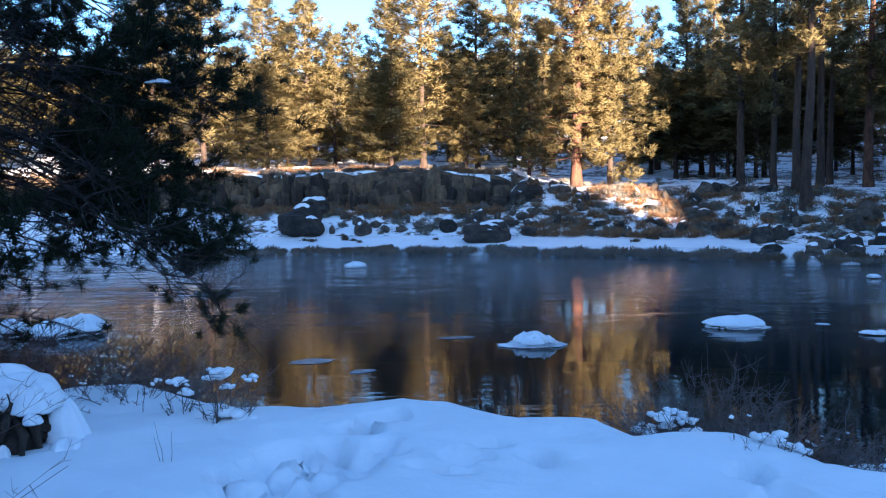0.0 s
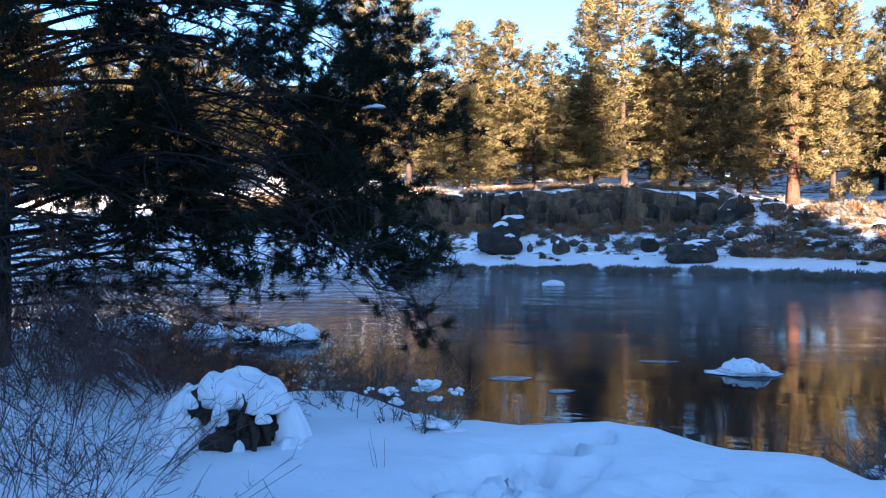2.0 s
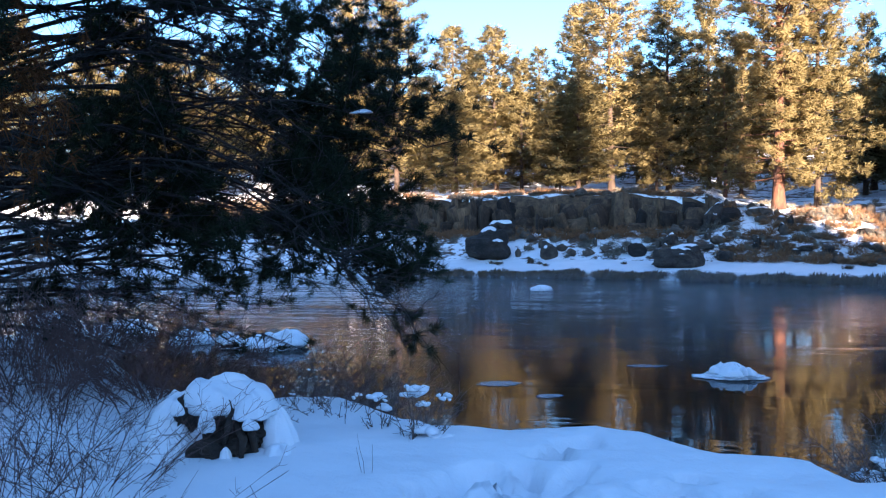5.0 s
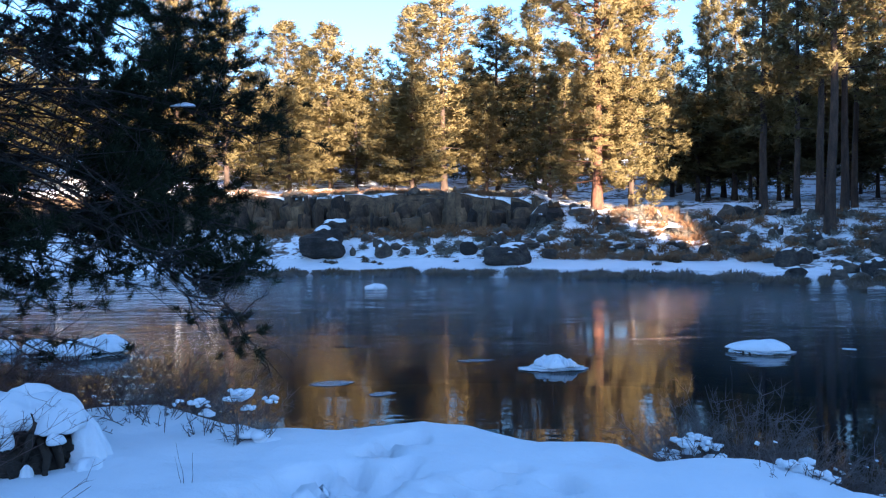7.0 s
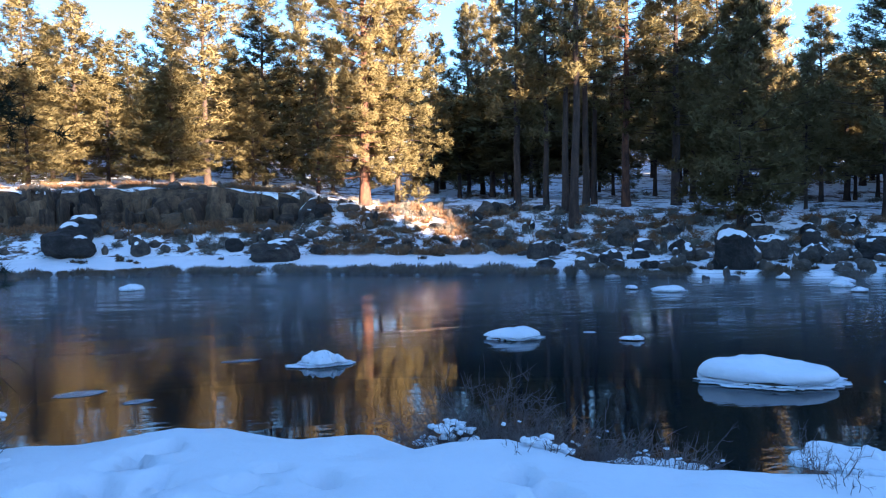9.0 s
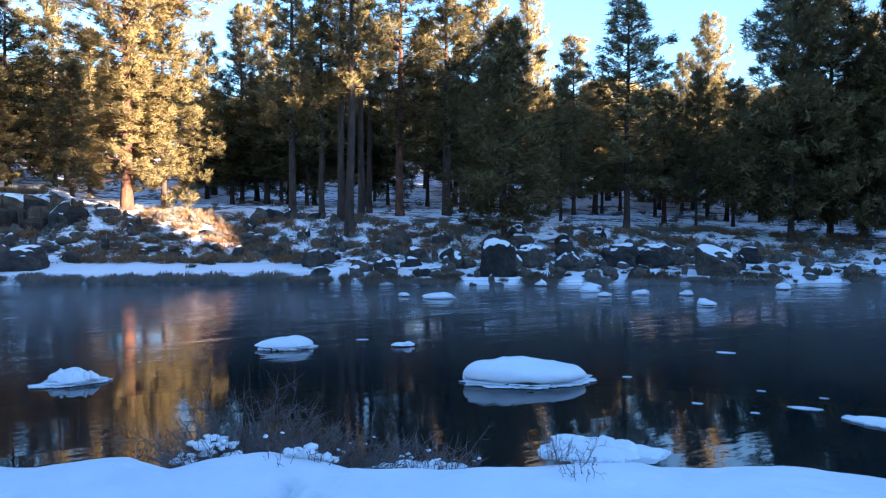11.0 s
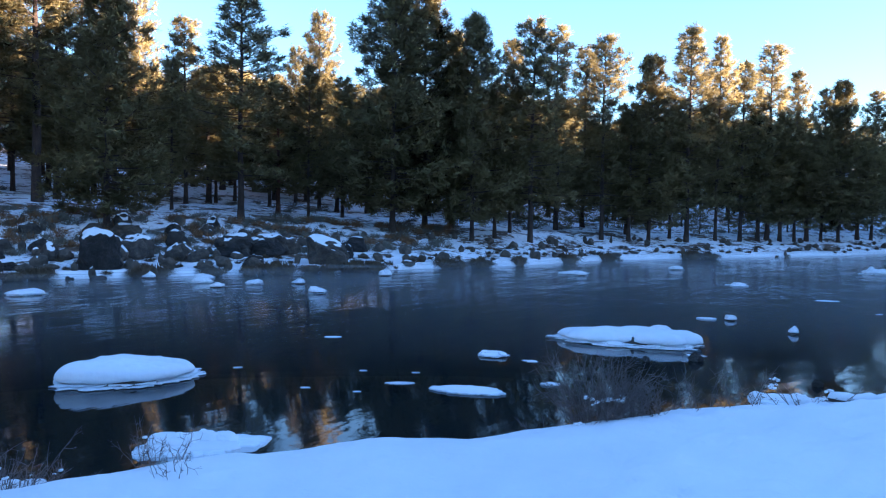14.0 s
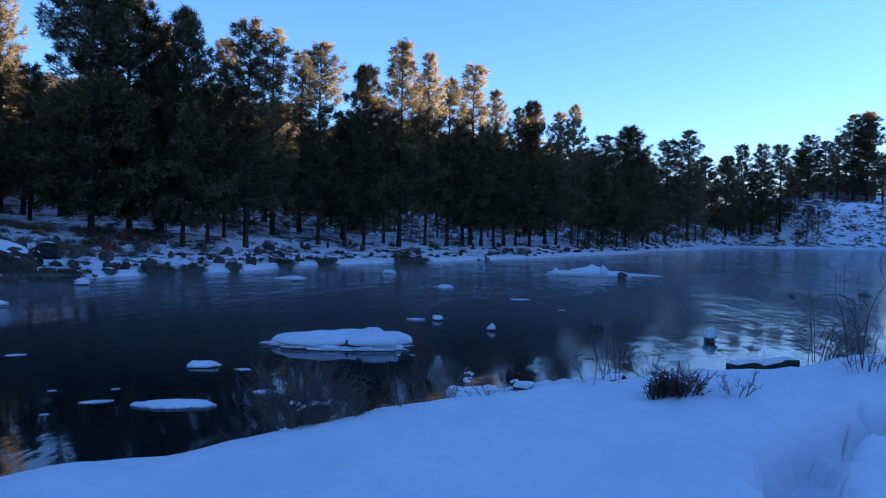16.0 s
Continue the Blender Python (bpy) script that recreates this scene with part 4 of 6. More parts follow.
def block_mesh(seed):
    """An upright basalt column, 1 wide and 1 high, with broken edges."""
    rng = random.Random(seed)
    bm = bmesh.new()
    n, rows = 7, 6
    base = [(0.5 * rng.uniform(0.82, 1.1), 2 * math.pi * (i + rng.uniform(-0.25, 0.25)) / n) for i in range(n)]
    rings = []
    for j in range(rows):
        h = j / (rows - 1)
        ring = []
        for r, a in base:
            k = r * (1.05 - 0.14 * h + rng.uniform(-0.05, 0.05)) * (0.86 if j == rows - 1 else 1)
            ring.append(bm.verts.new((k * math.cos(a), k * math.sin(a), h * 0.97 + (rng.uniform(-0.10, 0.05) if j == rows - 1 else rng.uniform(-0.03, 0.03) * (j > 0)))))
        rings.append(ring)
    for lo, hi in zip(rings, rings[1:]):
        for i in range(n):
            bm.faces.new((lo[i], lo[(i + 1) % n], hi[(i + 1) % n], hi[i]))
    bm.faces.new(rings[-1])
    me = bpy.data.meshes.new("block")
    bm.to_mesh(me)
    bm.free()
    me.materials.append(CLIFF_ROCK)
    return me


BLOCKS = [block_mesh(s + 90) for s in range(6)]

# rocks and ice in the river
snowy_rock(-6.5, 17.4, 1.35, 0.32, 0.6, 6, knobs=7, ledge=1.28)
snowy_rock(-20.3, 20.4, 1.64, 0.34, 0.55, 0)
snowy_rock(-37.4, 15.6, 2.74, 0.68, 0.62, 186)
snowy_rock(-72.2, 20.4, 3.93, 0.54, 0.42, -8, lobes=2, knobs=4)
snowy_rock(-62.8, 18.2, 0.80, 0.13, 0.7, 0, knobs=3)
floe(-61.1, 14.6, 1.41, 0.17, 0.45, -15)
floe(-67.0, 15.5, 0.38, 0.11, 0.5, 0)
snowy_rock(-28.6, 20.6, 0.70, 0.12, 0.5, 0)
snowy_rock(-31.2, 32.9, 1.49, 0.25, 0.6, 0)
snowy_rock(-28.7, 33.8, 0.54, 0.17, 0.8, 0)
snowy_rock(6.4, 38.4, 1.25, 0.26, 0.8, 40, knobs=3)
snowy_rock(-88.4, 52.3, 2.6, 0.40, 0.6, -20, knobs=3)
snowy_rock(-90.0, 52.5, 3.0, 0.75, 0.6, 10, knobs=5)
snowy_rock(-91.9, 52.7, 2.4, 0.36, 0.6, -5, knobs=3)
dark_stone(-92.3, 52.4, 0.95, 0.37, 0.8, 0)
floe(-92.9, 55.1, 4.18, 0.27, 0.5, -5)
snowy_rock(-98.3, 24.5, 0.44, 0.39, 0.9, 0)
snowy_rock(-79.2, 26.7, 0.46, 0.17, 0.9, 0)
snowy_rock(-83.1, 24.5, 0.32, 0.21, 0.9, 0)
floe(-77.6, 26.8, 0.58, 0.08, 0.6, 0)
snowy_rock(-50.1, 32.2, 0.81, 0.18, 0.7, 0)
snowy_rock(-45.7, 36.4, 0.76, 0.15, 0.7, 0)
dark_stone(-76.9, 18.9, 0.44, 0.21, 0.7, 0)
dark_stone(-73.6, 18.5, 0.27, 0.14, 0.8, 0)
snowy_rock(-69.0, 42.8, 0.93, 0.24, 0.7, 0)
snowy_rock(-54.9, 41.2, 0.77, 0.20, 0.7, 0)
snowy_rock(-75.6, 49.7, 1.00, 0.24, 0.7, 0)
floe(-79.7, 40.1, 0.81, 0.14, 0.6, 0)
dark_stone(-90.7, 25.9, 0.47, 0.15, 0.8, 0)
dark_stone(-84.5, 17.2, 0.30, 0.16, 0.8, 0)
dark_stone(-103.4, 43.3, 0.47, 0.15, 0.8, 0)
dark_stone(-107.7, 46.7, 0.78, 0.20, 0.8, 0)
snowy_rock(25.6, 21.6, 2.0, 0.48, 0.7, 6, lobes=2, knobs=5)
snowy_rock(28.6, 22.6, 0.9, 0.42, 0.8, 4, knobs=2)
snowy_rock(31.2, 23.6, 1.5, 0.40, 0.8, -5, knobs=3)
snowy_rock(35.5, 25.5, 2.2, 0.60, 0.7, 0, knobs=3)
snowy_rock(39.8, 27.5, 2.4, 0.7, 0.7, 8, knobs=3)
sunken_ice(9.6, 16.4, 0.83, 0.6)
sunken_ice(6.0, 15.3, 0.5, 0.6, 20)
sunken_ice(-0.8, 18.7, 0.8, 0.35, 5)
snowy_rock(-68.5, 43.8, 1.90, 0.18, 0.6, 0)
snowy_rock(-54.9, 42.4, 0.76, 0.15, 0.6, 0)
snowy_rock(-79.7, 40.3, 0.87, 0.14, 0.6, 0)
snowy_rock(-38.6, 39.2, 0.71, 0.27, 0.8, 0)
snowy_rock(-42.2, 38.8, 1.12, 0.22, 0.8, 0)
snowy_rock(-43.1, 34.4, 0.70, 0.19, 0.8, 0)
snowy_rock(-27.4, 39.6, 1.14, 0.22, 0.8, 0)
snowy_rock(-42.1, 36.5, 1.05, 0.28, 0.7, 0)
snowy_rock(-38.7, 39.5, 0.57, 0.25, 0.8, 0)
snowy_rock(-44.4, 41.2, 0.98, 0.29, 0.8, 0)
snowy_rock(-50.0, 31.6, 0.80, 0.27, 0.7, 0)
snowy_rock(-45.6, 35.5, 0.85, 0.20, 0.7, 0)
snowy_rock(-48.7, 35.8, 0.70, 0.20, 0.7, 0)
snowy_rock(-54.9, 40.2, 0.78, 0.25, 0.7, 0)

for az, d, length in ((-51.2, 21.0, 0.45), (-57.2, 16.4, 0.17), (-56.0, 15.4, 0.51), (-49.3, 15.1, 0.20), (-53.4, 16.6, 0.17), (-65.4, 18.0, 0.31), (-44.6, 17.2, 0.20), (-79.5, 40.7, 0.88), (-85.1, 35.1, 0.86), (-77.5, 27.2, 0.47), (-67.0, 15.6, 0.45), (-65.6, 17.9, 0.26), (-56.6, 15.4, 0.29), (-53.0, 14.7, 0.15), (-25.7, 22.0, 0.32), (-88.1, 31.3, 0.23), (-76.9, 19.8, 0.43)):
    ice_fleck(az, d, length)

# boulders of the far bank
big_boulder(-3.1, 49.0, 2.56, 1.40, 1.90, 1, 0.3)
big_boulder(10.3, 54.8, 3.03, 1.99, 2.24, 2, 0.5)
big_boulder(9.1, 57.7, 1.91, 1.46, 1.42, 3, 0.0)
big_boulder(-35.5, 41.4, 1.91, 2.05, 1.41, 4, -0.1)
big_boulder(-50.8, 44.2, 2.24, 1.50, 1.66, 5, -0.6)
big_boulder(-37.8, 44.9, 1.52, 1.26, 1.13, 6, 0.0)
big_boulder(-44.2, 45.8, 1.84, 1.23, 1.36, 7, 0.0)
big_boulder(-46.7, 46.6, 1.98, 1.28, 1.46, 8, 0.2)
boulder(-37.8, 44.4, 1.35, 1.06)
boulder(-40.3, 46.9, 1.69, 1.18)
boulder(-43.7, 45.5, 1.81, 0.91)
boulder(-46.4, 46.0, 2.06, 1.01)
boulder(-48.1, 47.0, 1.36, 0.93)
boulder(-32.4, 43.9, 1.11, 0.51)
boulder(-29.2, 44.6, 1.29, 0.54)
boulder(-27.7, 41.1, 1.33, 0.53)
boulder(-25.2, 41.4, 1.20, 0.59)
boulder(-22.6, 41.6, 1.35, 0.53)
boulder(-52.8, 49.3, 1.78, 0.92)
boulder(-19.0, 53.5, 1.55, 0.85)
boulder(-18.7, 53.6, 1.93, 0.94)
boulder(-41.5, 43.6, 0.94, 0.63)
boulder(-45.6, 43.8, 1.27, 0.47)
boulder(-30.0, 41.5, 1.20, 0.42)
boulder(-0.5, 52.3, 1.32, 0.87)
boulder(5.8, 53.6, 1.55, 1.23)
boulder(-5.6, 55.4, 2.20, 1.58)
boulder(-2.7, 53.2, 1.42, 0.80)



# ---- bare shrubs, sedge and brush ----
def twiggy(rng, stems, height, spread, side=5, thick=0.006, sides=3, base=0.12, curve=0.25):
    """Bare stems rising from one foot, each with side twigs: vertices and quads."""
    bits = []
    for _ in range(stems):
        a = rng.uniform(0, 2 * math.pi)
        out = np.array([math.cos(a), math.sin(a), 0])
        root = out * rng.uniform(0, base) + np.array([0, 0, -0.08])
        h = height * rng.uniform(0.55, 1.05)
        lean = spread * rng.uniform(0.2, 1.0)
        f = np.linspace(0, 1, 5)[:, None]
        wig = np.cumsum(rng.normal(0, 0.055 * h, (5, 3)), axis=0)
        pts = root + np.array([0, 0, 1]) * f * h + out * (f * lean + curve * f * f * lean) + wig * f
        bits.append(tube(pts, np.linspace(thick, thick * 0.35, 5), sides))
        for _ in range(side):
            g = rng.uniform(0.25, 0.95)
            p = np.array([np.interp(g, f[:, 0], pts[:, i]) for i in range(3)])
            d = out * rng.uniform(-0.2, 0.9) + rng.normal(0, 0.6, 3) + np.array([0, 0, 0.42])
            d /= np.linalg.norm(d)
            ln = h * rng.uniform(0.12, 0.36)
            q = np.stack([p, p + d * ln * 0.5 + rng.normal(0, 0.03 * h, 3), p + d * ln + np.array([0, 0, 0.12 * ln])])
            bits.append(tube(q, np.array([thick * 0.6, thick * 0.46, thick * 0.25]), 3))
            for _ in range(2):
                r = q[1] + (q[2] - q[1]) * rng.uniform(-0.6, 0.7)
                e = r + (d * 0.5 + rng.normal(0, 0.5, 3)) * ln * rng.uniform(0.2, 0.5)
                bits.append(tube(np.stack([r, (r + e) / 2 + rng.normal(0, 0.01 * h, 3), e]), np.array([thick * 0.36, thick * 0.3, thick * 0.18]), 3))
    return joined(bits)


def snow_lumps(rng, spots, size):
    """Small lumps of snow caught at the spots: vertices and triangles."""
    bm = bmesh.new()
    for p in spots:
        s = size * rng.uniform(0.5, 1.25)
        for _ in range(3):
            q = Vector(p) + Vector((rng.uniform(-0.9, 0.9), rng.uniform(-0.9, 0.9), rng.uniform(-0.4, 0.3))) * s
            r = s * rng.uniform(0.45, 0.85)
            m = Matrix.Translation(q) @ Matrix.Diagonal((r * rng.uniform(0.8, 1.5), r * rng.uniform(0.8, 1.5), r * 0.62, 1))
            got = bmesh.ops.create_icosphere(bm, subdivisions=1, radius=1.0, matrix=m)
            for v in got["verts"]:
                v.co += Vector(noise.noise_vector(v.co * (1.6 / s))) * r * 0.35
    me = bpy.data.meshes.new("snow_lumps")
    bm.to_mesh(me)
    bm.free()
    me.materials.append(SNOW)
    for p in me.polygons:
        p.use_smooth = True
    return me


def shrub(az, d, height, spread, stems, label, seed, lumps=0, lump=0.043, side=6, thick=0.006, mat=None, name="bare_shrub", base=0.15, dz=0.0):
    rng = np.random.default_rng(seed)
    p = at(az, d)
    p.z = max(ground_z(p.x, p.y), -0.05) + dz
    thing = new(name)
    thing.matrix_basis = Matrix.Translation(p)
    v, f = twiggy(rng, stems, height, spread, side, 0.78 * thick, base=base)
    under("branchwork", mesh_of("branchwork", v, f, [mat or TWIG]), thing)
    if lumps:
        tops = v[(v[:, 2] > height * 0.4) & (v[:, 2] < height * 0.85)]
        spots = tops[rng.integers(0, len(tops), (lumps + 1) // 2)]
        under("snow_clumps", snow_lumps(rng, spots, lump), thing, "clumps of snow caught in the twigs")
    return tagged(thing, label, "shrub", "bare shrubs along the near bank")


def sedge_mesh(seed, width=1.0, height=0.5, blades=520):
    """A sedge mound: a dense dome of dead blades hanging over its own dark side."""
    rng = np.random.default_rng(seed)
    a = rng.uniform(0, 2 * math.pi, blades)
    rho = np.sqrt(rng.uniform(0, 1, blades))
    ox, oy = np.cos(a) * rho, np.sin(a) * rho
    top = np.column_stack([ox * width * 0.36, oy * 0.26, height * (0.62 + 0.28 * np.sqrt(np.maximum(0, 1 - rho ** 2))) * rng.uniform(0.6, 1.25, blades)]) + rng.normal(0, 0.05, (blades, 3))
    tip = np.column_stack([ox * width * 0.52 + rng.normal(0, 0.05, blades), oy * 0.42 + rng.normal(0, 0.05, blades), height * rng.uniform(-0.05, 0.55, blades)])
    root = np.column_stack([ox * width * 0.22, oy * 0.15, np.full(blades, -0.05)])
    s = np.column_stack([-np.sin(a), np.cos(a), np.zeros(blades)]) * 0.011
    v = np.stack([root - s, root + s, top + s, tip + s * 0.3, top - s], 1)
    v = np.stack([v[:, 0], v[:, 1], v[:, 2], v[:, 4], v[:, 4], v[:, 2], v[:, 3], v[:, 3] - s * 0.6], 1).reshape(-1, 3)
    return mesh_of("sedge", v, np.arange(len(v)).reshape(-1, 4), [GRASS])


def brush_field(name, seed, spots, mat, height, label):
    """Many small dry bushes that nobody could count, as one object."""
    rng = np.random.default_rng(seed)
    cs, ds = [], []
    for x, y in spots:
        z = ground_z(x, y)
        h = height * rng.uniform(0.5, 1.3)
        n = int(26 * h / height) + 10
        c = np.column_stack([x + rng.normal(0, 0.32 * h, n), y + rng.normal(0, 0.32 * h, n), z + rng.uniform(0, 0.35, n) * h])
        cs.append(c)
        ds.append((c - np.array([x, y, z - 0.3 * h])) / h)
    v, f = tufts(rng, np.vstack(cs), np.vstack(ds), height * 0.6, 0.02, 4)
    tagged(new(name, mesh_of(name, v, f, [mat])), label, "brush", kind="stuff")


def scatter(rng, n, az0, az1, e0, e1):
    out = []
    for _ in range(n):
        az = rng.uniform(az0, az1)
        p = at(az, float(far_shore(az)) + rng.uniform(e0, e1))
        out.append((p.x, p.y))
    return out


def stone_field(name, specs, label):
    """Small stones beyond counting, each with its own faces, in one object."""
    verts, faces, index, n = [], [], [], 0
    for az, d, width, height, snow in specs:
        k = int(abs(az * 13.7 + d * 3.1))
        p = at(az, d)
        p.z = ground_z(p.x, p.y) - 0.10 * height
        m = np.array(Matrix.Translation(p) @ Matrix.Rotation(k * 1.3, 4, "Z") @ Matrix.Diagonal((width * 1.12, width * 0.9, height * 1.08, 1)))
        for i, me in enumerate(SMALL_ROCKS[k % 5][:2 if snow else 1]):
            v = np.array([tuple(q.co) + (1.0,) for q in me.vertices])
            f = np.array([tuple(q.vertices) for q in me.polygons])
            if len(f) == 0:
                continue
            verts.append((v @ m.T)[:, :3])
            faces.append(f + n)
            index += [i] * len(f)
            n += len(v)
    tagged(new(name, mesh_of(name, np.vstack(verts), np.vstack(faces), [BASALT, SNOW], index)), label, "stones", kind="stuff")


def far_bank_cover():
    rng = random.Random(12)
    kinds = [sedge_mesh(s + 60, 1.0 + 0.3 * s, 0.50 + 0.07 * (s % 2)) for s in range(4)]
    az = 16.0
    while az > -78:
        d = float(far_shore(az))
        if rng.random() < (0.95 if az > -28 else 0.6) * (0.45 + 0.55 * (math.sin(az * 2.1) + math.sin(az * 0.83 + 1) > -0.7)):
            p = at(az, d + rng.uniform(-0.6, 0.25))
            p.z = 0.0
            s = rng.uniform(0.6, 1.3)
            t = new("sedge_tussock", rng.choice(kinds))
            t.matrix_basis = Matrix.Translation(p) @ Matrix.Rotation(radians(az) + rng.uniform(-0.3, 0.3), 4, "Z") @ Matrix.Diagonal((s * rng.uniform(0.9, 2.2), s, rng.uniform(0.7, 1.1), 1))
            tagged(t, "dry brown sedge tussock at the water's edge", "grass tussock", "sedge tussocks of the far shore")
        az -= math.degrees(rng.uniform(0.5, 1.2) / d)
    brush_field("sagebrush", 3, scatter(rng, 260, 16, -30, 6, 13) + scatter(rng, 200, -30, -60, 5, 14) + scatter(rng, 170, 20, -95, 13, 40) + scatter(rng, 110, -98, -110, 1, 30), SAGE, 0.55, "grey dry sagebrush on the snowy slope")
    brush_field("dry_grass", 6, scatter(rng, 18, 18, -30, 3.5, 5.5) + scatter(rng, 60, -30, -60, -0.2, 4) + scatter(rng, 120, -60, -96, 0, 6), GRASS, 0.3, "dry brown grass poking through the shore snow")
    brush_field("rusty_brush", 4, scatter(rng, 190, -6, -21, 5.5, 12.5) + scatter(rng, 150, -21, -60, 7, 14) + scatter(rng, 170, 16, -5, 8.6, 11.0) + scatter(rng, 90, 16, -6, 12.2, 14.5), RUST_TWIG, 0.62, "rust-brown dry brush on the slope")
    small = []
    for n, az0, az1, e0, e1, wide in ((85, -26, -60, 0.0, 11, 1.2), (110, 14, -26, 5.5, 13, 1.3), (60, -60, -96, -0.8, 9, 1.0)):
        for _ in range(n):
            az = rng.uniform(az0, az1)
            small.append((az, float(far_shore(az)) + rng.uniform(e0, e1), rng.uniform(0.35, wide), rng.uniform(0.22, 0.62), rng.random() < 0.55))
    stone_field("stones", small, "many small dark basalt stones with snow on them")
    for _ in range(46):
        az = rng.uniform(-5, -24)
        boulder(az, float(far_shore(az)) + rng.uniform(6, 13), rng.uniform(0.5, 1.5), rng.uniform(0.3, 0.75), label="dark basalt block among dry brush", snow=rng.random() < 0.5)
    for _ in range(44):
        az = rng.uniform(-27, -62)
        boulder(az, float(far_shore(az)) + rng.uniform(-0.9, 0.6), rng.uniform(0.4, 1.0), rng.uniform(0.3, 0.6), small=True, label="wet dark stone at the water's edge", snow=rng.random() < 0.45)
    for _ in range(34):
        az = rng.uniform(-22, -52)
        boulder(az, float(far_shore(az)) + rng.uniform(2.5, 10.5), rng.uniform(0.9, 1.9), rng.uniform(0.6, 1.1), label="weathered basalt boulder with a snow cap", snow=rng.random() < 0.75)


def cliff():
    """The low basalt rim: upright blocks side by side, each a piece of its own."""
    rng = random.Random(31)
    rim = new("basalt_cliff")
    az = 32.0
    while az > -6.5:
        d = float(far_shore(az)) + 11.7
        w = rng.uniform(0.35, 1.25) * rng.uniform(0.7, 1.3)
        g0, top = at(az, d - 1.6), at(az, d + 1.4)
        foot = ground_z(g0.x, g0.y)
        tall = max(0.8, ground_z(top.x, top.y) - foot)
        for row in range(3):
            p = at(az + rng.uniform(-0.4, 0.4), d + rng.uniform(-0.7, 0.3) + 0.5 * (row - 1))
            b = under("block", BLOCKS[rng.randrange(6)], rim)
            h = tall * (rng.uniform(0.15, 0.6), rng.uniform(0.4, 0.9), rng.uniform(0.7, 1.08))[row]
            b.matrix_basis = Matrix.Translation((p.x, p.y, foot - 0.3)) @ Matrix.Rotation(rng.uniform(0, 6), 4, "Z") @ Matrix.Rotation(rng.uniform(-0.36, 0.36), 4, "X") @ Matrix.Diagonal((w * rng.uniform(1.1, 1.9), w * rng.uniform(0.9, 1.5), h + 0.3, 1))
        az -= math.degrees(w * 0.8 / d)
    tagged(rim, "low cliff of dark upright basalt blocks", "cliff", kind="structure")


far_bank_cover()
cliff()


